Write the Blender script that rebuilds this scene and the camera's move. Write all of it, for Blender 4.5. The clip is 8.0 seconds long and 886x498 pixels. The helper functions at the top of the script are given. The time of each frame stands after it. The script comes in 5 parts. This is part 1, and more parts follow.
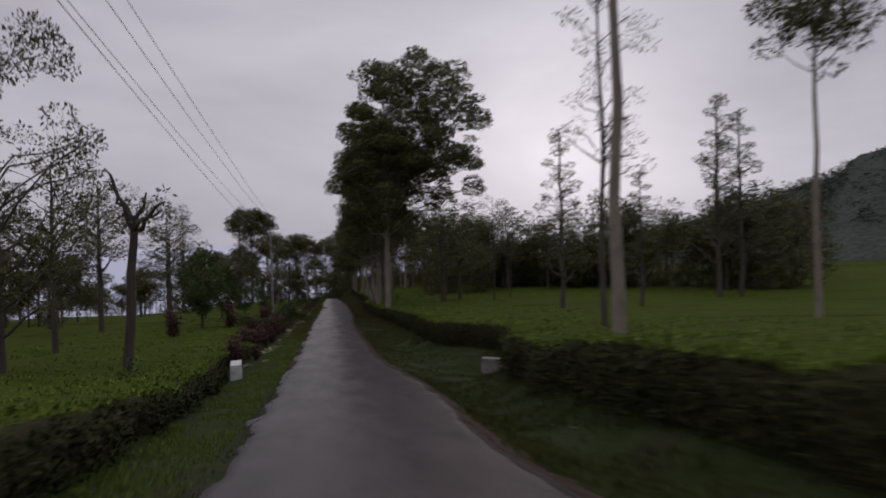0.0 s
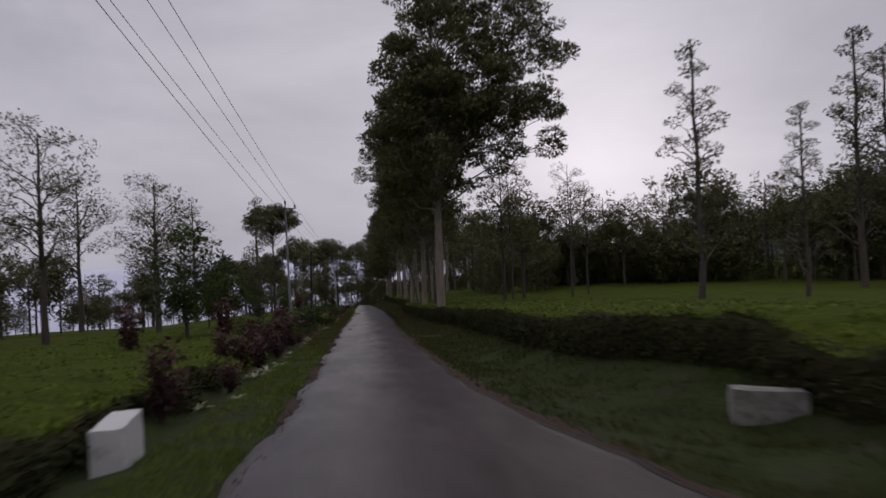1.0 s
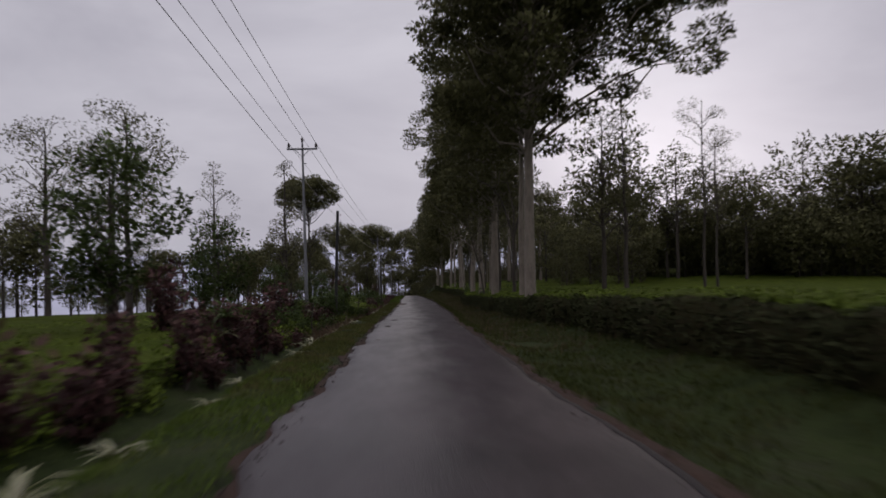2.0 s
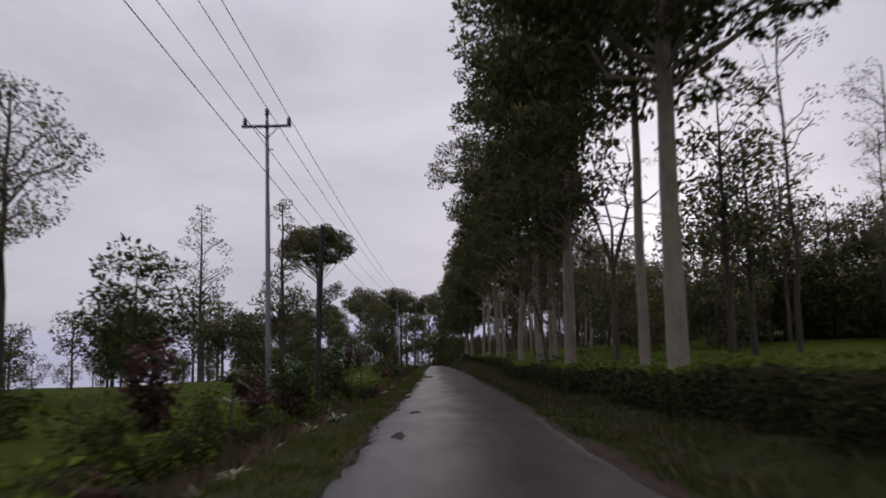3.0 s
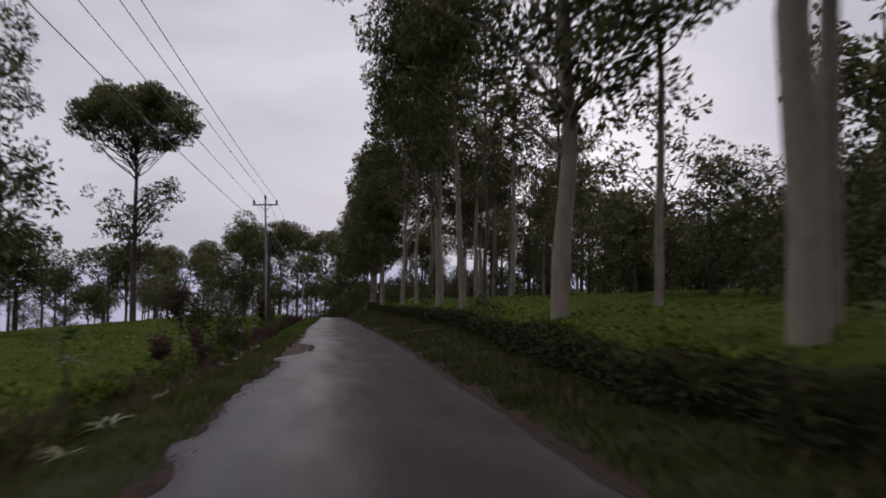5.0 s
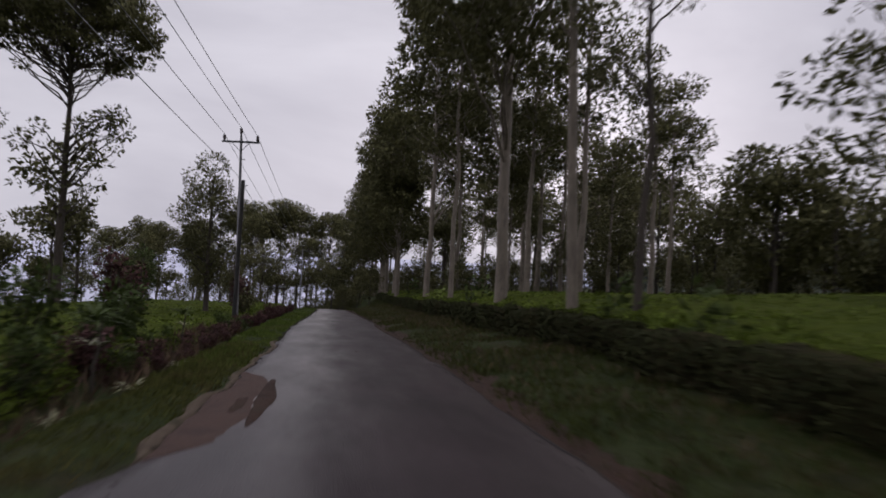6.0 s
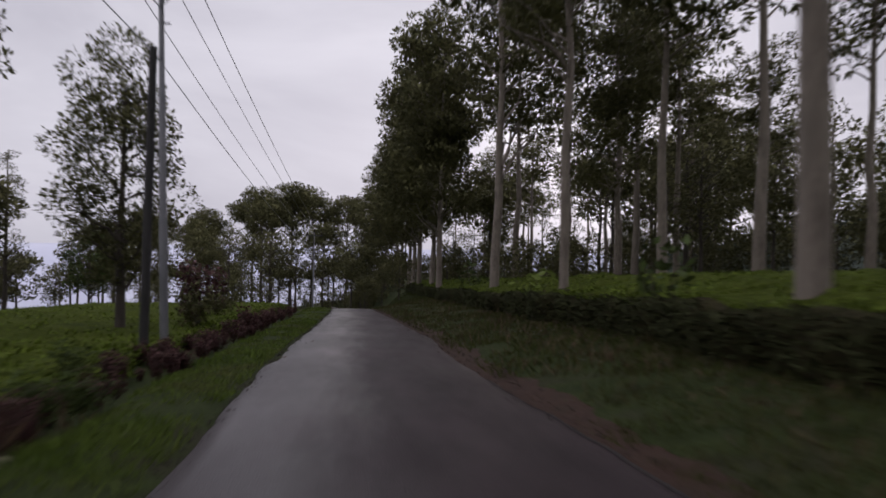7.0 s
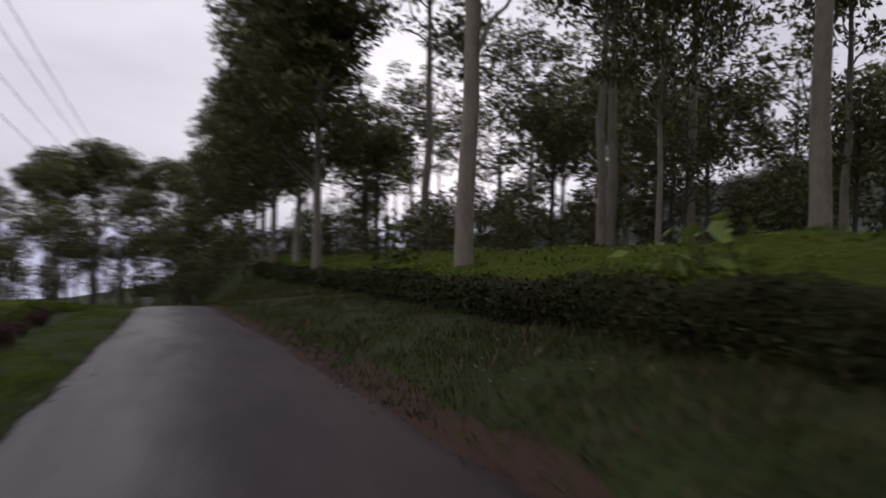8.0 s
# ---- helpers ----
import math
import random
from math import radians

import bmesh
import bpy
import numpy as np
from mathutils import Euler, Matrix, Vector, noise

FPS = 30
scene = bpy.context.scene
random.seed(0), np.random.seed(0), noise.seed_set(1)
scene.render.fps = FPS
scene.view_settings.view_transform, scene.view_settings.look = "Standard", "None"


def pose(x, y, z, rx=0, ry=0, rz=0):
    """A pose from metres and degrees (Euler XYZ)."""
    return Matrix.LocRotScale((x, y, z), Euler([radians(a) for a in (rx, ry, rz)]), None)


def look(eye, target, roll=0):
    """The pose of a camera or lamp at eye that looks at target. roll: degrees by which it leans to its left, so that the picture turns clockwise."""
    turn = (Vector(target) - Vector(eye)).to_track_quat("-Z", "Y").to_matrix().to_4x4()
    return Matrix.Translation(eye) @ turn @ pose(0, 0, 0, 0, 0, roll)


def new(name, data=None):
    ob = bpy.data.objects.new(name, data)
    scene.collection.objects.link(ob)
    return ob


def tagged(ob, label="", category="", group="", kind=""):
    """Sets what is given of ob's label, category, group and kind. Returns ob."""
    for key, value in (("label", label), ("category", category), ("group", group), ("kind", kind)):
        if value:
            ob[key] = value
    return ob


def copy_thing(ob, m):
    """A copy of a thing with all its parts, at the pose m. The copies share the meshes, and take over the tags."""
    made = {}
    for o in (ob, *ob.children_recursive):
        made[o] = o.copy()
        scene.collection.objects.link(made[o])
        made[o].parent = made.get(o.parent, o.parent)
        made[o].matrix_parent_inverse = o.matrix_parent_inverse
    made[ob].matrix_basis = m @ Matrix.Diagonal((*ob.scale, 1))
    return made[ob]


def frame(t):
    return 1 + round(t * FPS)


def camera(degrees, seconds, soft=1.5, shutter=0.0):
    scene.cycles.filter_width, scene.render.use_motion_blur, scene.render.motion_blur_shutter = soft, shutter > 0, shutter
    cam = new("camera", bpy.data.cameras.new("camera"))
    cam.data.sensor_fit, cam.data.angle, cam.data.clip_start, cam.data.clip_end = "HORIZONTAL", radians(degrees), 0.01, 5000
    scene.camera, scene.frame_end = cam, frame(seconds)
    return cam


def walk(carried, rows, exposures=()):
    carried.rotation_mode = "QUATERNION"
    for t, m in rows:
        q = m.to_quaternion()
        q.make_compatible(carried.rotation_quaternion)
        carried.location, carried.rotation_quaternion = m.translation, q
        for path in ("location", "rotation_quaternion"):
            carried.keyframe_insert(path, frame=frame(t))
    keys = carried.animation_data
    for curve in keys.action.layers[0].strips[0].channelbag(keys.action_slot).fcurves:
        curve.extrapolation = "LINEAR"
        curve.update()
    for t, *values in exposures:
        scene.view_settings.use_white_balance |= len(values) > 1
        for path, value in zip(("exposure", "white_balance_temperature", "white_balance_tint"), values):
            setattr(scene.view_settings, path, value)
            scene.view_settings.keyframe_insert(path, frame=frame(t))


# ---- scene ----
# ---- camera ----
cam = camera(66.0, 8.0, soft=1.65, shutter=0.4)
PATH = [
    (0.0, -0.001, 0.002, 1.557, -9.70, -0.56, 1.36),
    (0.5, -0.070, 8.853, 0.196, -5.65, -0.58, 2.54),
    (1.0, -0.224, 18.168, -0.934, -7.23, 0.37, 2.58),
    (1.5, -0.084, 27.305, -1.947, -4.56, 0.79, 2.45),
    (1.7, -0.004, 30.967, -2.251, -3.47, -0.05, 1.43),
    (2.8, -0.281, 49.887, -3.546, -2.08, 3.80, 1.43),
    (3.0, -0.242, 52.748, -3.720, -1.14, 5.88, 1.31),
    (3.2, -0.220, 56.033, -3.868, -1.81, 5.15, 1.02),
    (3.5, -0.147, 61.163, -4.100, -2.48, 4.89, 1.38),
    (4.0, 0.056, 70.087, -4.615, -2.95, 5.46, 1.95),
    (4.5, 0.285, 78.425, -5.143, -7.25, 1.78, 0.86),
    (4.7, 0.342, 81.608, -5.343, -8.61, 1.77, 0.71),
    (5.8, 0.740, 98.903, -6.400, -10.11, 1.26, -3.98),
    (6.0, 0.706, 102.239, -6.579, -9.08, 1.23, -3.15),
    (6.5, 0.733, 111.082, -7.052, -9.56, 0.41, -2.01),
    (7.0, 0.631, 119.600, -7.455, -7.62, 0.27, -1.27),
    (7.5, 0.561, 127.695, -7.801, -8.84, -0.49, -0.14),
    (8.0, 0.737, 136.348, -8.318, -21.47, -1.24, -1.17),
]
walk(cam, [(t, pose(x, y, z, 90 + pitch, roll, yaw)) for t, x, y, z, yaw, pitch, roll in PATH],
     exposures=[(0.0, 0.0), (1.5, 0.03), (3.0, 0.29), (4.5, 0.32), (6.0, 0.37), (7.0, 0.46), (7.6, 0.50), (8.0, 0.56)])

# ---- sky and light ----
SUN_AZ, SUN_EL = radians(20), radians(9)
world = bpy.data.worlds.new("sky")
scene.world = world
world.use_nodes = True
wn, wl = world.node_tree.nodes, world.node_tree.links
wn.clear()


def wnode(kind, **kw):
    n = wn.new(kind)
    for k, v in kw.items():
        n.inputs[k].default_value = v
    return n


sky = wn.new("ShaderNodeTexSky")
sky.sky_type, sky.sun_disc = "NISHITA", False
sky.sun_elevation, sky.sun_rotation = SUN_EL, SUN_AZ
sky.dust_density, sky.air_density, sky.ozone_density = 4.0, 1.5, 2.0
coord = wn.new("ShaderNodeTexCoord")
stretch = wn.new("ShaderNodeMapping")
stretch.inputs["Scale"].default_value = (1.0, 1.0, 2.6)
wl.new(coord.outputs["Generated"], stretch.inputs["Vector"])
clouds = wnode("ShaderNodeTexNoise", Scale=2.3, Detail=5.0, Roughness=0.55, Distortion=0.4)
wl.new(stretch.outputs[0], clouds.inputs["Vector"])
grey = wn.new("ShaderNodeValToRGB")
grey.color_ramp.elements[0].position, grey.color_ramp.elements[0].color = 0.30, (0.46, 0.445, 0.52, 1)
grey.color_ramp.elements[1].position, grey.color_ramp.elements[1].color = 0.68, (0.64, 0.62, 0.70, 1)
wl.new(clouds.outputs["Fac"], grey.inputs["Fac"])
sky_bg, cloud_bg = wnode("ShaderNodeBackground", Strength=0.048), wnode("ShaderNodeBackground", Strength=0.95)
pale = wnode("ShaderNodeHueSaturation", Saturation=0.22)
wl.new(sky.outputs[0], pale.inputs["Color"])
tint = wn.new("ShaderNodeMixRGB")
tint.blend_type, tint.inputs["Fac"].default_value, tint.inputs["Color2"].default_value = "MULTIPLY", 1.0, (0.98, 0.95, 1.06, 1)
wl.new(pale.outputs[0], tint.inputs["Color1"])
wl.new(tint.outputs[0], sky_bg.inputs["Color"])
wl.new(grey.outputs[0], cloud_bg.inputs["Color"])
# an overcast sky is brightest overhead, where the cloud is seen at its thinnest
height, zenith = wn.new("ShaderNodeSeparateXYZ"), wnode("ShaderNodeMapRange", **{"From Min": 0.32, "From Max": 1.0, "To Min": 0.9, "To Max": 2.5})
wl.new(coord.outputs["Generated"], height.inputs[0])
wl.new(height.outputs["Z"], zenith.inputs["Value"])
zenith.interpolation_type = "SMOOTHSTEP"
wl.new(zenith.outputs[0], cloud_bg.inputs["Strength"])
both = wnode("ShaderNodeMixShader", Fac=0.86)
wl.new(sky_bg.outputs[0], both.inputs[1])
wl.new(cloud_bg.outputs[0], both.inputs[2])
out = wn.new("ShaderNodeOutputWorld")
wl.new(both.outputs[0], out.inputs["Surface"])

sun = new("sun", bpy.data.lights.new("sun", "SUN"))
sun.data.energy, sun.data.angle, sun.data.color = 0.3, radians(40), (1.0, 0.86, 0.74)
sun_way = Vector((math.sin(SUN_AZ) * math.cos(SUN_EL), math.cos(SUN_AZ) * math.cos(SUN_EL), math.sin(SUN_EL)))
sun.matrix_world = look(sun_way * 200, (0, 0, 0))


# ---- materials ----
def material(name, colours, scale=4.0, rough=0.8, bump=0.3, bump_scale=30.0, stretch=(1, 1, 1), island=0.0, per_object=0.0,
             translucent=0.0, metal=0.0, specular=0.5, fine=0.0, bump_distance=0.02):
    """A surface of two or three colours mixed by noise at a coarse and a fine scale, with relief."""
    m = bpy.data.materials.new(name)
    m.use_nodes = True
    nt = m.node_tree
    N, L = nt.nodes, nt.links
    bsdf = N["Principled BSDF"]
    bsdf.inputs["Roughness"].default_value = rough
    bsdf.inputs["Metallic"].default_value = metal
    bsdf.inputs["Specular IOR Level"].default_value = specular
    tc, mp = N.new("ShaderNodeTexCoord"), N.new("ShaderNodeMapping")
    mp.inputs["Scale"].default_value = stretch
    L.new(tc.outputs["Object"], mp.inputs["Vector"])
    big = N.new("ShaderNodeTexNoise")
    big.inputs["Scale"].default_value, big.inputs["Detail"].default_value, big.inputs["Roughness"].default_value = scale, 6, 0.62
    L.new(mp.outputs[0], big.inputs["Vector"])
    ramp = N.new("ShaderNodeValToRGB")
    els = ramp.color_ramp.elements
    while len(els) < len(colours):
        els.new(0.5)
    for i, c in enumerate(colours):
        els[i].position = 0.32 + 0.36 * i / max(1, len(colours) - 1)
        els[i].color = (*c, 1)
    L.new(big.outputs["Fac"], ramp.inputs["Fac"])
    colour = ramp.outputs["Color"]
    if island or per_object:
        hsv = N.new("ShaderNodeHueSaturation")
        mr = N.new("ShaderNodeMapRange")
        k = island or per_object
        mr.inputs["To Min"].default_value, mr.inputs["To Max"].default_value = 1 - k, 1 + k
        if island:
            L.new(N.new("ShaderNodeNewGeometry").outputs["Random Per Island"], mr.inputs["Value"])
        else:
            L.new(N.new("ShaderNodeObjectInfo").outputs["Random"], mr.inputs["Value"])
        L.new(mr.outputs[0], hsv.inputs["Value"])
        L.new(colour, hsv.inputs["Color"])
        colour = hsv.outputs[0]
    L.new(colour, bsdf.inputs["Base Color"])
    if bump:
        small = N.new("ShaderNodeTexNoise")
        small.inputs["Scale"].default_value, small.inputs["Detail"].default_value = bump_scale, 5
        L.new(mp.outputs[0], small.inputs["Vector"])
        bp = N.new("ShaderNodeBump")
        bp.inputs["Strength"].default_value, bp.inputs["Distance"].default_value = bump, bump_distance
        L.new(small.outputs["Fac"], bp.inputs["Height"])
        L.new(bp.outputs[0], bsdf.inputs["Normal"])
        if fine:
            mul = N.new("ShaderNodeMixRGB")
            mul.blend_type, mul.inputs["Fac"].default_value = "MULTIPLY", fine
            L.new(colour, mul.inputs["Color1"])
            L.new(small.outputs["Fac"], mul.inputs["Color2"])
            L.new(mul.outputs[0], bsdf.inputs["Base Color"])
            colour = mul.outputs[0]
    if translucent:
        tr, mx = N.new("ShaderNodeBsdfTranslucent"), N.new("ShaderNodeMixShader")
        mx.inputs["Fac"].default_value = translucent
        L.new(colour, tr.inputs["Color"])
        L.new(bsdf.outputs[0], mx.inputs[1])
        L.new(tr.outputs[0], mx.inputs[2])
        L.new(mx.outputs[0], N["Material Output"].inputs["Surface"])
    return m


def wet_asphalt():
    """Dark wet asphalt: chippings in a smooth film of water, thinner where wheels have scrubbed it."""
    m = material("wet_asphalt", [(0.0165, 0.0112, 0.0125), (0.027, 0.0188, 0.0208), (0.041, 0.0295, 0.0318)], scale=0.9, rough=0.4, bump=0.5,
                 bump_scale=55, fine=0.55, bump_distance=0.012, specular=0.5, stretch=(1.0, 0.3, 1.0))
    N, L = m.node_tree.nodes, m.node_tree.links
    tc, mp, nz, mr = N.new("ShaderNodeTexCoord"), N.new("ShaderNodeMapping"), N.new("ShaderNodeTexNoise"), N.new("ShaderNodeMapRange")
    mp.inputs["Scale"].default_value = (1.3, 0.3, 1)
    nz.inputs["Scale"].default_value, nz.inputs["Detail"].default_value, nz.inputs["Roughness"].default_value = 1.0, 6, 0.6
    mr.inputs["From Min"].default_value, mr.inputs["From Max"].default_value = 0.35, 0.68
    mr.inputs["To Min"].default_value, mr.inputs["To Max"].default_value = 0.36, 0.45
    L.new(tc.outputs["Object"], mp.inputs["Vector"])
    L.new(mp.outputs[0], nz.inputs["Vector"])
    L.new(nz.outputs["Fac"], mr.inputs["Value"])
    # specular and roughness dulled towards the right, standing in for reflected dark trees
    sep, wander = N.new("ShaderNodeSeparateXYZ"), N.new("ShaderNodeMath")
    L.new(tc.outputs["Object"], sep.inputs[0])
    wander.operation, wander.inputs[1].default_value = "MULTIPLY_ADD", 1.3
    L.new(nz.outputs["Fac"], wander.inputs[0])
    L.new(sep.outputs["X"], wander.inputs[2])
    for socket, a, b in (("Specular IOR Level", 0.25, 0.1), ("Roughness", 0.0, 0.12)):
        side = N.new("ShaderNodeMapRange")
        side.interpolation_type = "SMOOTHSTEP"
        side.inputs["From Min"].default_value, side.inputs["From Max"].default_value = 0.6, 2.0
        side.inputs["To Min"].default_value, side.inputs["To Max"].default_value = a, b
        L.new(wander.outputs[0], side.inputs["Value"])
        result = side
        if socket == "Roughness":
            result = N.new("ShaderNodeMath")
            result.operation = "ADD"
            L.new(mr.outputs[0], result.inputs[0])
            L.new(side.outputs[0], result.inputs[1])
        L.new(result.outputs[0], N["Principled BSDF"].inputs[socket])
    return m


ASPHALT = wet_asphalt()
GRAVEL = material("crumbled_gravel", [(0.030, 0.026, 0.022), (0.056, 0.048, 0.041), (0.041, 0.036, 0.032)], scale=5, rough=0.95, specular=0.1, bump=0.9, bump_scale=30, fine=0.6)
OLD_ASPHALT = material("patched_asphalt", [(0.041, 0.023, 0.018), (0.071, 0.040, 0.030), (0.053, 0.032, 0.025)], scale=2.5, rough=0.85, specular=0.2, bump=0.6, bump_scale=40, fine=0.6)
SOIL = material("red_brown_soil", [(0.025, 0.014, 0.010), (0.045, 0.024, 0.016), (0.033, 0.022, 0.013)], scale=1.6, rough=0.9, specular=0.15, bump=0.8, bump_scale=14, fine=0.6, bump_distance=0.05)
WET_SOIL = material("wet_dark_soil", [(0.008, 0.006, 0.006), (0.016, 0.012, 0.011)], scale=5, rough=0.8, specular=0.2, bump=0.5, bump_scale=30)
TAN_EARTH = material("tan_earth", [(0.060, 0.045, 0.032), (0.105, 0.080, 0.058), (0.050, 0.044, 0.026)], scale=2.5, rough=0.95, specular=0.1, bump=0.8, bump_scale=18, fine=0.5)
GROUND = material("grassy_ground", [(0.019, 0.027, 0.008), (0.032, 0.044, 0.012), (0.036, 0.036, 0.019)], scale=0.8, specular=0.08, rough=0.95, bump=1.0, bump_scale=9, fine=0.7, bump_distance=0.08)
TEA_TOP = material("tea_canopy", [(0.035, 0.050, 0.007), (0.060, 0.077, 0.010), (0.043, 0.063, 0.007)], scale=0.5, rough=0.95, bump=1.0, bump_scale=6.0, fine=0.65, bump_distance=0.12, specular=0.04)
TEA_FLANK = material("tea_flank", [(0.024, 0.022, 0.013), (0.046, 0.040, 0.020), (0.036, 0.034, 0.013)], scale=3.0, rough=0.95, bump=1.0, bump_scale=12.0, fine=0.6, bump_distance=0.1, specular=0.04)
TEA_LEAF = material("tea_leaf", [(0.057, 0.083, 0.011), (0.104, 0.138, 0.019)], scale=0.6, rough=0.75, bump=0, island=0.45, translucent=0.25, specular=0.1)
TEA_SIDE = material("tea_side_leaf", [(0.024, 0.027, 0.012), (0.040, 0.044, 0.017)], scale=1.2, rough=0.85, bump=0, island=0.4, translucent=0.1, specular=0.08)
GRASS = material("verge_grass", [(0.053, 0.080, 0.013), (0.079, 0.112, 0.020), (0.089, 0.090, 0.035)], scale=0.9, rough=0.8, bump=0, island=0.4, translucent=0.25, specular=0.1)
DRY_GRASS = material("olive_verge_grass", [(0.046, 0.054, 0.013), (0.066, 0.070, 0.019), (0.088, 0.068, 0.032)], scale=0.9, rough=0.8, bump=0, island=0.4, translucent=0.25, specular=0.1)
# verge grass again, darker: the hedge's shade is put into the colour
SHADED_GRASS = material("shaded_verge_grass", [(0.027, 0.035, 0.008), (0.041, 0.049, 0.012), (0.045, 0.038, 0.016)], scale=0.9, rough=0.85, bump=0, island=0.45, translucent=0.2, specular=0.08)
LEAF_DARK = material("dark_tree_leaf", [(0.067, 0.068, 0.032), (0.118, 0.115, 0.046)], scale=0.35, rough=0.75, bump=0, island=0.25, translucent=0.15, specular=0.1)
LEAF_AIRY = material("grey_green_leaf", [(0.071, 0.069, 0.039), (0.119, 0.114, 0.056)], scale=0.4, rough=0.75, bump=0, island=0.25, translucent=0.25, specular=0.12)
LEAF_FRESH = material("fresh_green_leaf", [(0.034, 0.050, 0.014), (0.062, 0.086, 0.022)], scale=0.5, rough=0.65, bump=0, island=0.45, translucent=0.25, specular=0.15)
LEAF_LIME = material("lime_green_leaf", [(0.12, 0.16, 0.035), (0.20, 0.25, 0.06)], scale=0.8, rough=0.6, bump=0, island=0.35, translucent=0.25, specular=0.15)
LEAF_RED = material("dark_red_leaf", [(0.052, 0.028, 0.029), (0.086, 0.041, 0.039), (0.052, 0.048, 0.029)], scale=1.5, rough=0.65, bump=0, island=0.5, translucent=0.2, specular=0.12)
LEAF_PALE = material("pale_striped_leaf", [(0.072, 0.090, 0.021), (0.153, 0.153, 0.068), (0.203, 0.189, 0.118)], scale=9, rough=0.45, bump=0, island=0.35, translucent=0.25, stretch=(1, 1, 0.4))
BARK_PALE = material("pale_smooth_bark", [(0.155, 0.126, 0.100), (0.240, 0.202, 0.160), (0.116, 0.097, 0.073)], scale=2.0, rough=0.85, bump=0.5, bump_scale=16, stretch=(1, 1, 0.3), fine=0.45)
BARK_DARK = material("dark_rough_bark", [(0.045, 0.036, 0.028), (0.085, 0.068, 0.052)], scale=3.0, rough=0.9, bump=0.9, bump_scale=14, stretch=(1, 1, 0.25), fine=0.5)
WHITEWASH = material("weathered_whitewash", [(0.293, 0.286, 0.273), (0.468, 0.461, 0.448), (0.429, 0.423, 0.403)], scale=3.5, rough=0.85, bump=0.4, bump_scale=40, fine=0.25)
CONCRETE = material("stained_concrete", [(0.104, 0.094, 0.081), (0.218, 0.203, 0.182), (0.156, 0.146, 0.125)], scale=3.0, rough=0.9, bump=0.6, bump_scale=30, fine=0.4)
STEEL = material("galvanised_steel", [(0.144, 0.144, 0.152), (0.224, 0.224, 0.232)], scale=3, rough=0.55, bump=0.1, metal=0.6, stretch=(1, 1, 0.3))
BLACK_POLE = material("tarred_pole", [(0.012, 0.011, 0.011), (0.03, 0.027, 0.025)], scale=4, rough=0.75, bump=0.3, stretch=(1, 1, 0.3))
DARK_METAL = material("dark_painted_steel", [(0.03, 0.03, 0.034), (0.05, 0.05, 0.052)], scale=6, rough=0.6, bump=0.1)
INSULATOR = material("brown_glazed_insulator", [(0.02, 0.013, 0.011), (0.035, 0.022, 0.018)], scale=8, rough=0.25, bump=0)
CABLE = material("aluminium_cable", [(0.144, 0.144, 0.156), (0.216, 0.216, 0.228)], scale=2, rough=0.6, bump=0)
# forest colour lightened to carry the haze between road and hillside
HAZED_HILL = material("hazed_far_forest", [(0.056, 0.067, 0.056), (0.096, 0.109, 0.089)], scale=0.03, rough=1.0, bump=1.0, bump_scale=0.35, fine=0.6, bump_distance=3.0, specular=0.0)
# the haze of the far valley is painted into this pale blue
HAZED_FAR_HILL = material("hazed_blue_distance", [(0.44, 0.45, 0.53), (0.50, 0.51, 0.58)], scale=0.004, rough=1.0, bump=0, specular=0.0)
PAPER = material("litter_paper", [(0.162, 0.162, 0.156), (0.206, 0.206, 0.200)], scale=10, rough=0.8, bump=0.2)
DRY_LEAF = material("dead_leaf", [(0.048, 0.028, 0.012), (0.084, 0.050, 0.022)], scale=6, rough=0.8, bump=0, island=0.4)


# ---- shape helpers ----
def vnoise(x, y, scale, seed):
    """Smooth value noise in 0..1 over a plane, for whole arrays."""
    x, y = np.asarray(x, float) / scale, np.asarray(y, float) / scale
    xi, yi = np.floor(x), np.floor(y)
    fx, fy = x - xi, y - yi
    fx, fy = fx * fx * (3 - 2 * fx), fy * fy * (3 - 2 * fy)

    def h(a, b):
        v = np.sin(a * 127.1 + b * 311.7 + seed * 74.7) * 43758.5453
        return v - np.floor(v)

    return (h(xi, yi) * (1 - fx) + h(xi + 1, yi) * fx) * (1 - fy) + (h(xi, yi + 1) * (1 - fx) + h(xi + 1, yi + 1) * fx) * fy


def mesh_of(name, verts, faces, mat, smooth=False):
    """A mesh from an array of corners (n, 3) and an array of quads or triangles (m, k)."""
    verts, faces = np.asarray(verts, np.float32), np.asarray(faces, np.int32)
    me = bpy.data.meshes.new(name)
    k = faces.shape[1]
    me.vertices.add(len(verts))
    me.vertices.foreach_set("co", verts.ravel())
    me.loops.add(faces.size)
    me.loops.foreach_set("vertex_index", faces.ravel())
    me.polygons.add(len(faces))
    me.polygons.foreach_set("loop_start", np.arange(0, faces.size, k, dtype=np.int32))
    me.polygons.foreach_set("loop_total", np.full(len(faces), k, np.int32))
    if smooth:
        me.polygons.foreach_set("use_smooth", np.ones(len(faces), bool))
    me.materials.append(mat)
    me.update(calc_edges=True)
    return me


def child(name, me, parent, label=""):
    ob = new(name, me)
    ob.parent = parent
    return tagged(ob, label) if label else ob


def part(name, bm, mat, parent, label=""):
    me = bpy.data.meshes.new(name)
    bm.to_mesh(me)
    bm.free()
    me.materials.append(mat)
    return child(name, me, parent, label)


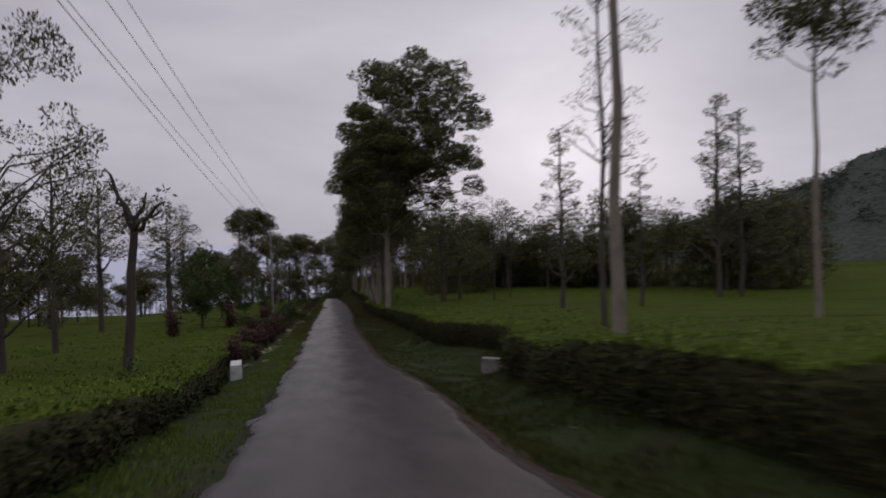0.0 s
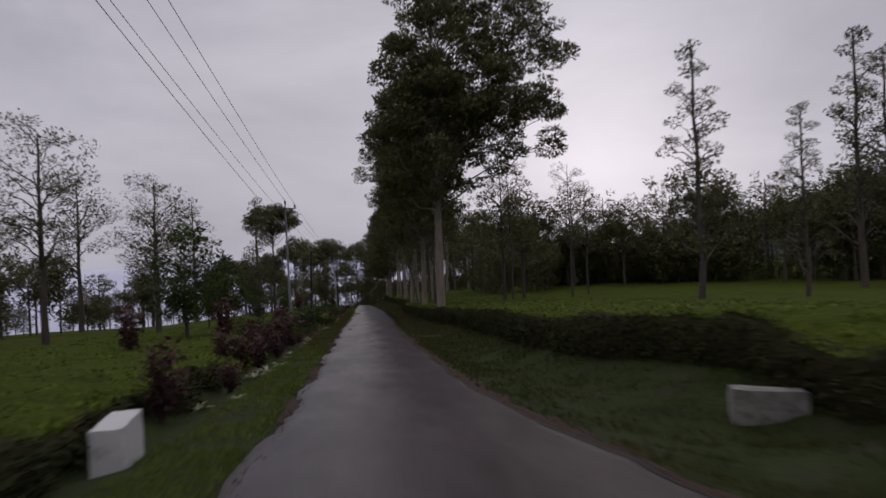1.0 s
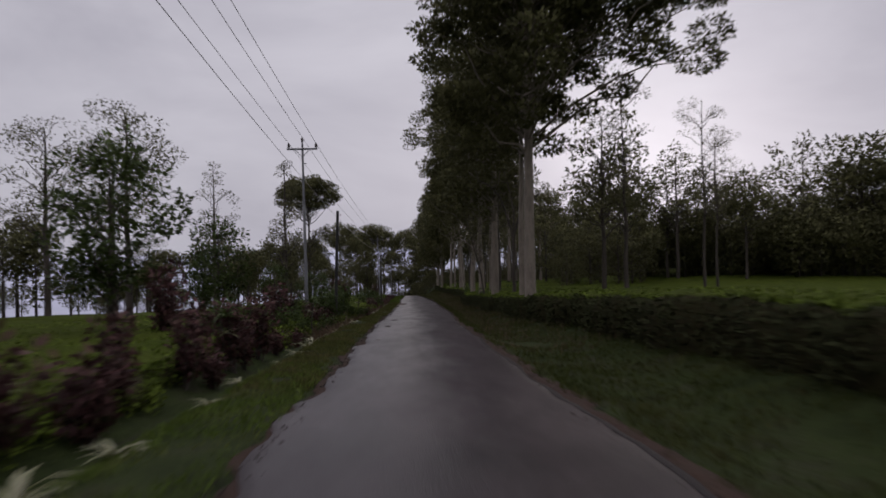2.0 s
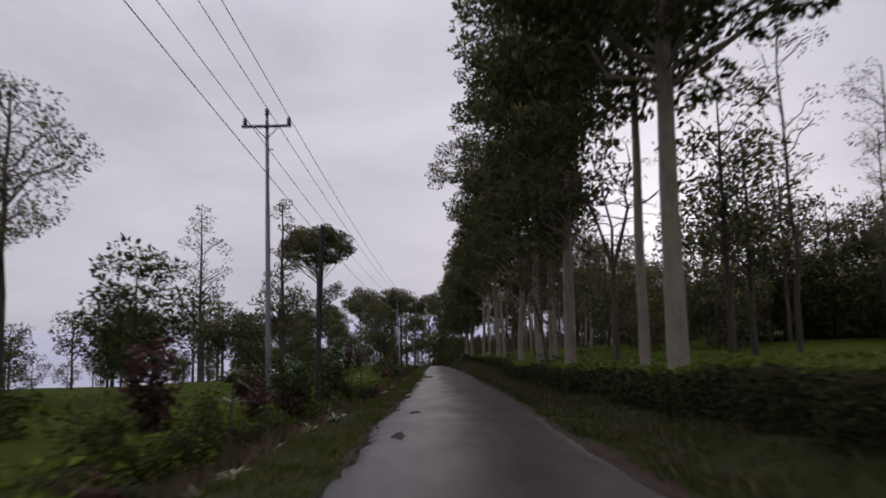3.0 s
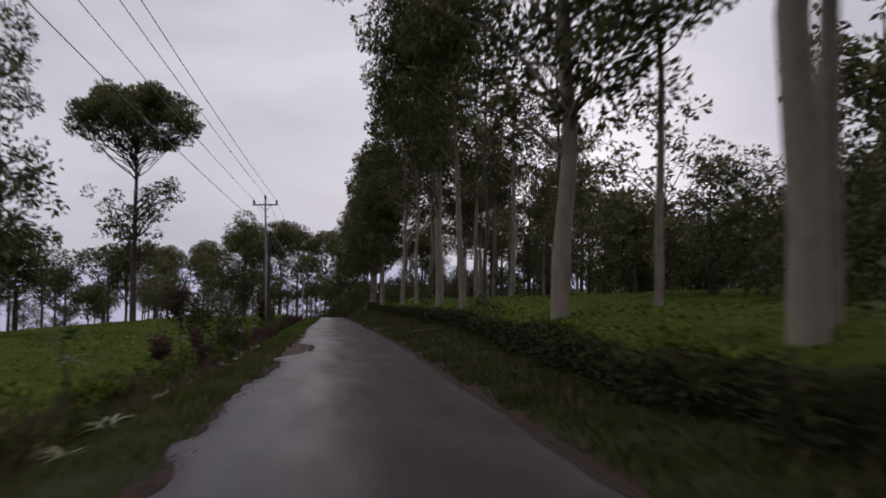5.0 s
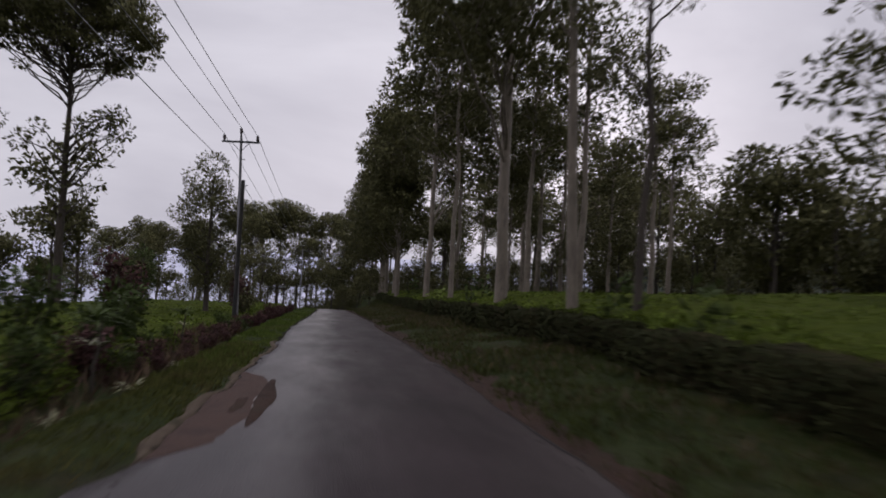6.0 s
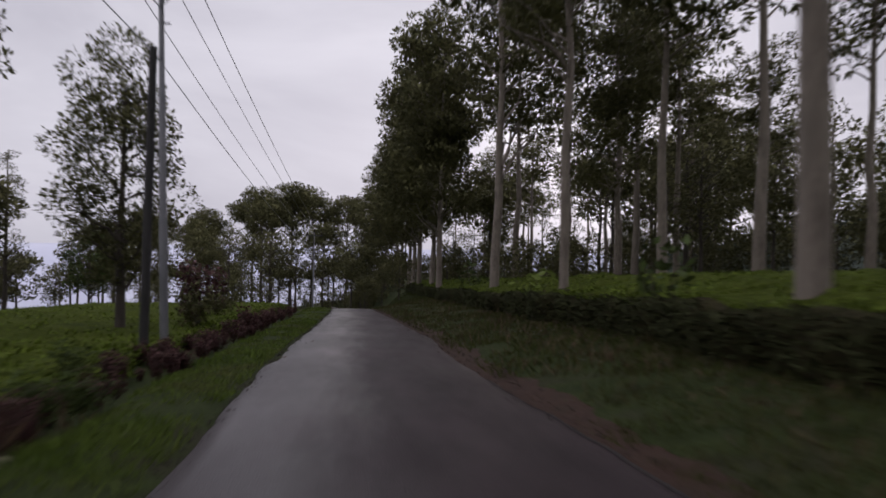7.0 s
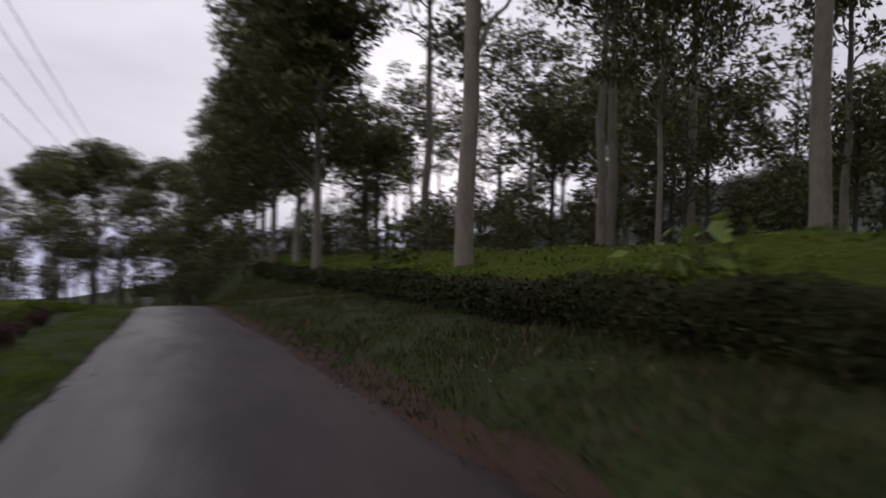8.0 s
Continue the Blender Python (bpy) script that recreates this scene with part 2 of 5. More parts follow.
def tube(points, radii, sides=8):
    """Corners and quads of a bent, tapering tube with closed ends."""
    P = np.asarray(points, float)
    V, F = [], []
    for i, p in enumerate(P):
        d = P[min(i + 1, len(P) - 1)] - P[max(i - 1, 0)]
        d /= np.linalg.norm(d) + 1e-9
        a = np.cross(d, (0.31, 0.95, 0.05) if abs(d[2]) > 0.7 else (0, 0, 1))
        a /= np.linalg.norm(a) + 1e-9
        b = np.cross(d, a)
        w = np.arange(sides) * 2 * np.pi / sides
        V.append(p + radii[i] * (np.cos(w)[:, None] * a + np.sin(w)[:, None] * b))
    for i in range(len(P) - 1):
        for s in range(sides):
            F.append((i * sides + s, i * sides + (s + 1) % sides, (i + 1) * sides + (s + 1) % sides, (i + 1) * sides + s))
    return np.concatenate(V), np.array(F)


def joined(pieces):
    V, F, n = [], [], 0
    for v, f in pieces:
        V.append(v)
        F.append(np.asarray(f) + n)
        n += len(v)
    return np.concatenate(V), np.concatenate(F)


def leaf_quads(centres, ways, ups, length, width):
    """Pointed leaves: from each centre along its way, with a bent middle."""
    n = len(centres)
    length, width = np.broadcast_to(length, (n,))[:, None], np.broadcast_to(width, (n,))[:, None]
    side = np.cross(ways, ups)
    side /= np.linalg.norm(side, axis=1)[:, None] + 1e-9
    mid = centres + ways * length * 0.45
    V = np.stack([centres, mid + side * width * 0.5 + ups * width * 0.15, centres + ways * length, mid - side * width * 0.5 + ups * width * 0.15], 1).reshape(-1, 3)
    return V, np.arange(4 * n).reshape(-1, 4)


def leafy(name, v, normals, mat):
    """A mesh of leaves that share the rounded shading of the mass they grow in: each leaf's corners take its normal."""
    v, normals = v.reshape(-1, 4, 3), unit(normals)
    face = np.cross(v[:, 1] - v[:, 0], v[:, 3] - v[:, 0])
    back = (face * normals).sum(1) < 0
    v[back] = v[back][:, [0, 3, 2, 1]]
    me = mesh_of(name, v.reshape(-1, 3), np.arange(4 * len(v)).reshape(-1, 4), mat, True)
    me.normals_split_custom_set_from_vertices(np.repeat(normals, 4, 0).astype(np.float32))
    return me


def unit(a):
    return a / (np.linalg.norm(a, axis=1)[:, None] + 1e-9)


# ---- the lie of the land ----
ROAD_Y = np.array([-400, -60, 0, 9, 18, 27, 36, 50, 61, 78, 99, 119, 136, 170, 220, 300, 500, 5000.0])
CREST = 160.0
ROAD_Z = np.array([22, 8.5, 0, -1.36, -2.49, -3.48, -4.18, -5.11, -5.68, -6.68, -7.95, -9.0, -9.87, -11.4, -13.2, -15.0, -17, -20.0])
fine_y = np.linspace(-400, 600, 4001)
fine_z = np.interp(fine_y, ROAD_Y, ROAD_Z)
box = np.ones(49) / 49
fine_z[24:-24] = np.convolve(fine_z, box, "valid")


def road_z(y):
    return np.where(np.asarray(y) > 590, np.interp(y, ROAD_Y, ROAD_Z), np.interp(y, fine_y, fine_z))


def bend(y):
    """How far the far end of the road swings to its left."""
    return -np.clip(np.asarray(y, float) - 190, 0, None) ** 2 * 0.004


def edge_left(y):
    return np.interp(y, [-50, 0, 22, 60, 75, 85, 100, 105, 107.5, 109, 116, 124, 132, 139, 144, 149, 160, 300], [-1.45, -1.45, -1.65, -1.55, -1.4, -1.15, -1.1, -0.9, -1.05, -0.9, -0.82, -0.82, -0.95, -0.86, -0.66, -0.55, -0.4, -0.5]) + bend(np.minimum(y, 320))


def edge_right(y):
    return np.interp(y, [-50, 0, 9, 17, 22, 28, 33, 55, 69, 80, 90, 108, 114, 125, 132, 140, 146, 153, 162, 172, 300], [2.3, 2.3, 2.35, 2.75, 2.8, 2.5, 2.25, 2.25, 2.36, 2.85, 3.0, 3.2, 3.28, 3.2, 3.0, 2.98, 2.7, 2.45, 1.85, 1.6, 1.6]) + bend(np.minimum(y, 320))


def tea_right(y):
    """The line along which the tea begins beside the road."""
    return np.interp(y, [-50, 10, 22, 27, 34, 38, 55, 72, 100, 112, 300], [4.8, 5.0, 5.6, 8.3, 8.3, 6.4, 6.2, 5.3, 5.3, 6.7, 6.6]) + bend(np.minimum(y, 320))


def tea_left(y):
    return np.interp(y, [-50, 18, 24, 32, 72, 82, 112, 122, 300], [-3.4, -3.5, -4.1, -4.8, -4.4, -3.6, -3.4, -3.5, -3.6]) + bend(np.minimum(y, 320))


def ground_z(x, y):
    x, y = np.asarray(x, float), np.asarray(y, float)
    el, er, tl, trr = edge_left(y), edge_right(y), tea_left(y), tea_right(y)
    z = road_z(y)
    right = np.clip((x - er) / np.maximum(trr - er, 0.5), 0, 1)
    dip = np.interp(y, [-50, 0, 28, 60, 85, 110, 400], [-0.25, -0.3, -0.55, -0.3, -0.05, 0.05, 0.05])
    lift = np.interp(y, [-50, 0, 60, 85, 110, 119, 400], [0.1, 0.1, 0.12, 0.12, 0.22, 0.5, 0.5])
    z = z + np.where(x > er, dip * np.sin(np.pi * right) ** 1.3 + lift * right, 0)
    z = z + np.clip(x - trr, 0, 70) * np.interp(y, [0, 50, 75, 95, 115, 400], [-0.03, -0.03, -0.022, 0.0, 0.042, 0.03])
    left = np.clip((el - x) / np.maximum(el - tl, 0.5), 0, 1)
    ditch = np.interp(y, [-50, 20, 34, 110, 130, 400], [-0.05, -0.05, -0.45, -0.4, -0.25, -0.1])
    z = z + np.where(x < el, ditch * np.clip(left * 2.2 - 0.9, 0, 1) * (1 - np.clip(left * 4 - 3.2, 0, 0.8)), 0)
    z = z - np.clip(tl - x - 10, 0, 24) * np.interp(y, [85, 100, 125, 150], [0.0, 0.015, 0.05, 0.09]) - np.clip(tl - x - 70, 0, 3000) * 0.22
    z = z - np.clip(y - 330, 0, 3000) * 0.15
    z = z - 0.85 * np.exp(-((x - 7.7) / 1.7) ** 2 - ((y - 29.4) / 2.3) ** 2)
    rough = (vnoise(x, y, 1.3, 3) - 0.5) * 0.10 + (vnoise(x, y, 0.45, 4) - 0.5) * 0.05
    z = z + crest_drop(x, y)
    out = np.maximum(x - er, el - x)
    return z + rough * np.clip(out / 0.8, 0, 1) - 0.05 * (1 - np.clip(out / 0.35, 0, 1))


def crest_drop(x, y):
    """How far the land falls away past the crest, but for the bank on the right."""
    y = np.asarray(y, float)
    s = np.clip((6.5 - np.asarray(x, float)) / 3.5, 0, 1)
    soft = np.clip(y - CREST, 0, None)
    return -0.075 * (np.sqrt(soft ** 2 + 9) - 3) * s * s * (3 - 2 * s) * np.clip((700 - y) / 300, 0, 1)


def gz(x, y):
    return float(ground_z(x, y))


def grid_faces(rows, cols):
    i = np.arange(rows - 1)[:, None] * cols + np.arange(cols - 1)[None, :]
    return np.stack([i, i + 1, i + cols + 1, i + cols], -1).reshape(-1, 4)


ys = np.concatenate([[-3000, -1200, -400, -150, -60], np.arange(-30, 200, 0.6), np.arange(200, 330, 3.0), [360, 420, 520, 700, 1000, 1600, 2600, 4500]])
xs = np.concatenate([[-4500, -2500, -1200, -600, -300, -150, -90, -60, -40, -28, -20, -15, -11], np.arange(-8.5, 10.1, 0.3), [11.5, 14, 18, 24, 32, 45, 60, 90, 150, 300, 600, 1200, 2500, 4500]])
GX, GY = np.meshgrid(xs, ys)
GXB = GX + np.where(np.abs(GX) < 60, bend(np.minimum(GY, 320)), 0)
GZ = ground_z(GXB, GY)
ground = new("ground", mesh_of("ground", np.stack([GXB, GY, GZ], -1).reshape(-1, 3), grid_faces(len(ys), len(xs)), GROUND, True))
tagged(ground, "dark grassy ground of a tea estate, falling away downhill", "ground", kind="structure")

# ---- road ----
ry = np.arange(-40, 262, 0.25)
ragged_l = (vnoise(ry, ry * 0, 1.6, 11) - 0.5) * 0.34 + (vnoise(ry, ry * 0, 0.5, 12) - 0.5) * 0.16
ragged_l = ragged_l * np.interp(ry, [0, 105, 120, 300], [1.0, 1.0, 0.45, 0.45])
ragged_r = (vnoise(ry, ry * 0, 2.1, 13) - 0.5) * 0.14 + (vnoise(ry, ry * 0, 0.6, 14) - 0.5) * 0.08
across = np.concatenate([[0.0, 0.012], np.linspace(0.06, 0.94, 13), [0.988, 1.0]])
L_, R_ = edge_left(ry) + ragged_l, edge_right(ry) + ragged_r
RX = L_[:, None] + (R_ - L_)[:, None] * across
RYg = np.repeat(ry[:, None], len(across), 1)
RZ = road_z(RYg) + crest_drop(RX, RYg) + 0.015 + 0.025 * (1 - (2 * across - 1) ** 2) + (vnoise(RX, RYg, 1.1, 15) - 0.5) * 0.02
RZ[:, 0] -= 0.06
RZ[:, -1] -= 0.06
road = new("road", mesh_of("road", np.stack([RX, RYg, RZ], -1).reshape(-1, 3), grid_faces(len(ry), len(across)), ASPHALT, True))
tagged(road, "narrow wet asphalt road with ragged crumbling edges", "road", kind="structure")


def ragged_left(y):
    return np.interp(y, ry, L_)


def ragged_right(y):
    return np.interp(y, ry, R_)


def road_top(x, y):
    u = np.clip((x - ragged_left(y)) / (ragged_right(y) - ragged_left(y)), 0, 1)
    return road_z(y) + crest_drop(x, y) + 0.015 + 0.025 * (1 - (2 * u - 1) ** 2) + (vnoise(x, y, 1.1, 15) - 0.5) * 0.02


def strip(name, y0, y1, inner, outer, lift, mat, seed, label, wob=0.2, on_road=False):
    """A thin uneven band along the road, from its edge outwards or, on_road, lying on the asphalt."""
    y = np.arange(y0, y1, 0.2)
    fade = np.minimum(1, np.minimum(y - y0, y1 - y) / 0.8 + 0.05)
    a = inner(y)
    b = outer(y) + (vnoise(y, y * 0, 0.7, seed + 1) - 0.5) * wob + (vnoise(y, y * 0, 0.25, seed + 5) - 0.5) * wob * 0.5
    b = a + (b - a) * fade
    n = 7
    w = np.linspace(0, 1, n)
    X = a[:, None] + (b - a)[:, None] * w
    Y = np.repeat(y[:, None], n, 1)
    if on_road:
        Z = road_top(X, Y) + lift - 0.02 * (w > 0.99)
    else:
        edge_z = road_z(Y) + crest_drop(X, Y) - 0.015
        Z = edge_z * (1 - w) + (ground_z(X, Y) + 0.01) * w + lift * np.sin(np.pi * w) + (vnoise(X, Y, 0.3, seed + 2) - 0.5) * 0.03 * np.sin(np.pi * w)
    f = grid_faces(len(y), n)
    ob = new(name, mesh_of(name, np.stack([X, Y, Z], -1).reshape(-1, 3), f if b[5] > a[5] else f[:, ::-1], mat, True))
    return tagged(ob, label, "ground", kind="structure")


strip("soil_edge", -10, 185, lambda y: ragged_right(y) - 0.03, lambda y: edge_right(y) + np.interp(y, [0, 60, 95, 108, 130, 145, 200], [0.32, 0.32, 0.3, 0.48, 0.5, 0.6, 0.3]), 0.03, SOIL, 23,
      "bare red-brown soil along the asphalt edge", wob=0.3)
strip("soil_edge", 30, 108, lambda y: ragged_left(y) + 0.03, lambda y: edge_left(y) - 0.13, 0.02, SOIL, 25,
      "thin bare soil line beside the crumbling asphalt edge", wob=0.3)
strip("earth_kerb", 108.4, 124, lambda y: ragged_left(y) + 0.01, lambda y: ragged_left(y) - 0.15, 0.05, TAN_EARTH, 33,
      "low tan earth ridge beside the asphalt", wob=0.08)
strip("asphalt_patch", 108.5, 115.5, lambda y: ragged_left(y) + 0.04, lambda y: ragged_left(y) + np.interp(y, [108, 111, 113.5, 115.5], [0.55, 0.75, 0.75, 0.3]), 0.008, OLD_ASPHALT, 35,
      "worn brown strip of old asphalt at the road edge", wob=0.14, on_road=True)


def patch(name, cx, cy, rx, ry_, mat, seed, label, lift=0.006):
    """A thin uneven patch lying on the asphalt."""
    n, rings = 40, 5
    a = np.arange(n) * 2 * np.pi / n
    edge_r = 0.5 + 0.7 * vnoise(np.cos(a) * 1.7 + 9, np.sin(a) * 1.7 + 9, 1.1, seed) + 0.14 * vnoise(np.cos(a) * 1.7 + 9, np.sin(a) * 1.7 + 9, 0.22, seed + 3)
    V = [(cx, cy, 0)]
    for r in range(1, rings + 1):
        q = r / rings
        V += [(cx + rx * q * e * math.cos(w), cy + ry_ * q * e * math.sin(w), 0) for e, w in zip(edge_r, a)]
    V = np.array(V, float)
    V[:, 2] = road_top(V[:, 0], V[:, 1]) + lift
    V[-n:, 2] -= 0.012
    tri = [(0, 1 + i, 1 + (i + 1) % n) for i in range(n)]
    for r in range(rings - 1):
        s = 1 + r * n
        for i in range(n):
            k = (i + 1) % n
            tri += [(s + i, s + n + i, s + n + k), (s + i, s + n + k, s + k)]
    return tagged(new(name, mesh_of(name, V, tri, mat, True)), label, "road patch", kind="structure")


patch("asphalt_patch", -0.16, 112.2, 0.15, 2.1, SOIL, 1, "dark muddy hollow at the broken edge of the old asphalt", 0.016)
patch("asphalt_patch", -0.42, 111.6, 0.09, 0.7, SOIL, 7, "small muddy hollow in the old asphalt", 0.016)
patch("asphalt_patch", -0.9, 18.5, 0.22, 0.5, ASPHALT, 3, "small worn hollow in the wet asphalt")
patch("asphalt_patch", -0.9, 66.5, 0.16, 0.9, GRAVEL, 4, "worn brownish streak in the asphalt")
patch("asphalt_patch", -0.7, 72.5, 0.18, 0.6, GRAVEL, 5, "worn brownish patch in the asphalt")



def crack(y0, y1, inset, wide, label):
    """A thin dark line of wet soil that follows the edge of the asphalt."""
    y = np.arange(y0, y1, 0.15)
    x = ragged_right(y) - inset * (0.4 + 1.2 * vnoise(y, y * 0, 2.0, 61))
    w = wide * (0.25 + vnoise(y, y * 0, 1.5, 63))
    z = road_top(x, y) + 0.006
    V = np.stack([np.stack([x - w, y, z], -1), np.stack([x, y, z + 0.004], -1), np.stack([x + w, y, z - 0.006], -1)], 1)
    return tagged(new("road_crack", mesh_of("road_crack", V.reshape(-1, 3), grid_faces(len(y), 3), WET_SOIL, True)), label, "crack", kind="structure")


crack(2, 66, 0.06, 0.05, "dark soil-filled crack along the asphalt edge")
crack(80, 131, 0.05, 0.038, "dark wet soil line between the asphalt and the bare verge")


def crumbs(name, count, line, spread, label):
    """Loose chippings and crumbs of earth strewn along an edge of the road."""
    rng = np.random.default_rng(count)
    y = rng.uniform(2, 160, count)
    x = line(y) + rng.normal(0, spread, count)
    r = 0.008 + 0.022 * rng.uniform(0, 1, count) ** 2.5
    z = np.maximum(ground_z(x, y) + 0.03, np.where((x > edge_left(y)) & (x < edge_right(y)), road_top(x, y), -99))
    corners = np.array([(1, 0, 0), (0, 1, 0), (-1, 0, 0), (0, -1, 0), (0, 0, 0.8), (0, 0, -0.8)])
    V = np.stack([x, y, z], -1)[:, None] + corners * r[:, None, None] * rng.uniform(0.6, 1.3, (count, 6, 1))
    tri = np.array([(0, 1, 4), (1, 2, 4), (2, 3, 4), (3, 0, 4), (1, 0, 5), (2, 1, 5), (3, 2, 5), (0, 3, 5)])
    F = (np.arange(count)[:, None, None] * 6 + tri).reshape(-1, 3)
    return tagged(new(name, mesh_of(name, V.reshape(-1, 3), F, GRAVEL)), label, "gravel", kind="stuff")


crumbs("road_chippings", 5000, lambda y: edge_right(y) + 0.08, 0.12, "loose dark chippings strewn along the road edge")
crumbs("road_chippings", 4500, lambda y: edge_left(y) - 0.02, 0.1, "loose dark chippings strewn along the broken road edge")

# ---- tea ----
RNG = np.random.default_rng(7)


def tea_top_z(x, y, side):
    """The clipped top of the tea, waved bush by bush."""
    base = ground_z(x, y) + np.where(side > 0, np.interp(y, [0, 20, 50, 68, 80, 300], [1.08, 1.18, 1.22, 1.05, 0.85, 0.8]), 0.95 -0.25 * np.exp(-np.maximum(0, 30 - y) / 12) - 0.2 - 0.25 * np.clip((y - 62) / 20, 0, 1))
    lumps = (vnoise(x, y, 1.1, 31) - 0.5) * 0.20 + (vnoise(x, y, 0.5, 32) - 0.5) * 0.12 + (vnoise(x, y, 6, 33) - 0.5) * 0.2
    shoulder = np.clip((x - tea_right(y)) / 2.2, 0, 1) * np.interp(y, [55, 78, 300], [0.1, 0.42, 0.4])
    return base + lumps + (shoulder if side > 0 else 0)


def furrow(x, y, side):
    """Paths between the plots, where the canopy drops away: 1 on the path."""
    paths = [(67, 1.1, -0.6), (122, 0.8, 0.05)] if side < 0 else [(36, 0.7, 0.05), (64, 0.6, 0.05), (108, 0.7, 0.05)]
    f = np.zeros_like(y)
    for py, w, skew in paths:
        mid = py + (vnoise(x, x * 0, 9, py) - 0.5) * 2 + x * skew
        f = np.maximum(f, np.clip(1.6 - np.abs(y - mid) / w * 1.6, 0, 1))
    return f * np.clip((x - tea_right(y) - 2) / 2, 0, 1) if side > 0 else f


def tea_field(name, side, offsets, label):
    y = np.arange(-30, 191, 0.4)
    front = (tea_right(y) if side > 0 else tea_left(y)) + (vnoise(y, y * 0, 1.2, 41 + side) - 0.5) * 0.5 + (vnoise(y, y * 0, 0.5, 45 + side) - 0.5) * 0.2
    V = []
    for k, off in enumerate([0.0, -0.12, -0.05, *offsets]):
        x = front + side * off
        low = ground_z(x, y) - 0.05
        top = tea_top_z(x, y, side) - 0.75 * furrow(x, y, side)
        z = low if k == 0 else low + (top - low) * 0.5 if k == 1 else low + (top - low) * 0.88 if k == 2 else top
        V.append(np.stack([x, y, z], -1))
    V = np.stack(V, 1)
    f = grid_faces(len(y), V.shape[1])
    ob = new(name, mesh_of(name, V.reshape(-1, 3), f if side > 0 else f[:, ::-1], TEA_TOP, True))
    # the steep faces towards the road take a darker colour than the top
    ob.data.materials.append(TEA_FLANK)
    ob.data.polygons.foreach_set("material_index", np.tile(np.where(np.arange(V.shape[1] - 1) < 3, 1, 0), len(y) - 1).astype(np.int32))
    return tagged(ob, label, "tea field", kind="stuff")


near = list(np.arange(0.25, 9, 0.45)) + [9.8, 11, 12.5, 14.5, 17, 20, 24, 29, 35]
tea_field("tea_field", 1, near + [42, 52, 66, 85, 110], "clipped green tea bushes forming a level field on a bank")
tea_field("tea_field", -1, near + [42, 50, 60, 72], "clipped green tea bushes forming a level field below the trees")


def tea_leaves(name, side, count, reach, label):
    """The upright young leaves on the tea tops."""
    y = RNG.uniform(-8, 190, count)
    off = reach * RNG.uniform(0, 1, count) ** 2.4
    front = tea_right(y) if side > 0 else tea_left(y)
    x = front + side * (off + 0.12)
    keep = furrow(x, y, side) < 0.3
    x, y = x[keep], y[keep]
    n = len(x)
    z = tea_top_z(x, y, side) - 0.04
    ways = unit(np.stack([RNG.normal(0, 0.7, n), RNG.normal(0, 0.7, n), np.abs(RNG.normal(0.5, 0.4, n))], -1))
    ups = unit(np.cross(ways, RNG.normal(0, 1, (n, 3))))
    grow = 0.6 + 0.9 * vnoise(x, y, 0.9, 36)
    v, f = leaf_quads(np.stack([x, y, z], -1), ways, ups, RNG.uniform(0.06, 0.15, n) * grow, RNG.uniform(0.03, 0.065, n) * grow)
    top = np.stack([RNG.normal(0, 0.45, n), RNG.normal(0, 0.45, n), np.ones(n)], -1)
    return tagged(new(name, leafy(name, v, top, TEA_LEAF)), label, "tea leaves", kind="stuff")


def tea_face(name, side, count, y0, y1, mat, label):
    """The leaves on the side that the road sees."""
    y = RNG.uniform(y0, y1, count)
    h = RNG.uniform(0, 1, count) ** 0.8
    front = (tea_right(y) if side > 0 else tea_left(y)) + (vnoise(y, y * 0, 1.2, 41 + side) - 0.5) * 0.5
    x = front + side * RNG.uniform(-0.28, 0.12, count)
    low = ground_z(x, y)
    z = low + (tea_top_z(x, y, side) - low) * h
    ways = unit(np.stack([-side * np.abs(RNG.normal(0.5, 0.5, count)), RNG.normal(0, 0.8, count), RNG.normal(0.1, 0.6, count)], -1))
    ups = unit(np.cross(ways, RNG.normal(0, 1, (count, 3))))
    v, f = leaf_quads(np.stack([x, y, z], -1), ways, ups, RNG.uniform(0.07, 0.16, count), RNG.uniform(0.035, 0.07, count))
    round_ = np.stack([np.full(count, -side * 1.0), RNG.normal(0, 0.3, count), 0.2 + h * 0.5 + RNG.normal(0, 0.25, count)], -1)
    return tagged(new(name, leafy(name, v, round_, mat)), label, "tea leaves", kind="stuff")


tea_leaves("tea_shoots", 1, 150000, 16, "young green shoots on top of the clipped tea")
tea_leaves("tea_shoots", -1, 150000, 15, "young green shoots on top of the clipped tea")
tea_face("tea_hedge_leaves", 1, 90000, -6, 190, TEA_SIDE, "dark leaves on the steep side of the tea hedge")
tea_face("tea_hedge_leaves", -1, 14000, -6, 40, TEA_SIDE, "dark leaves on the side of the tea beside the verge")
tea_face("tea_hedge_leaves", -1, 26000, 40, 190, TEA_LEAF, "green leaves on the side of the tea beside the verge")


def blades(name, count, y0, y1, inner, outer, tall, mat, label):
    y = RNG.uniform(y0, y1, count)
    a, b = inner(y), outer(y)
    u = RNG.uniform(0, 1, count)
    x = a + (b - a) * u
    keep = vnoise(x, y, 0.8, 51) > RNG.uniform(0.15, 0.55, count)
    x, y = x[keep], y[keep]
    n = len(x)
    h = tall * RNG.uniform(0.4, 1.2, n) * (0.5 + vnoise(x, y, 1.7, 52))
    ways = unit(np.stack([RNG.normal(0, 0.45, n), RNG.normal(0, 0.45, n), np.ones(n)], -1))
    ups = unit(np.cross(ways, RNG.normal(0, 1, (n, 3))))
    v, f = leaf_quads(np.stack([x, y, ground_z(x, y) - 0.01], -1), ways, ups, h, RNG.uniform(0.012, 0.03, n))
    return tagged(new(name, mesh_of(name, v, f, mat)), label, "grass", kind="stuff")


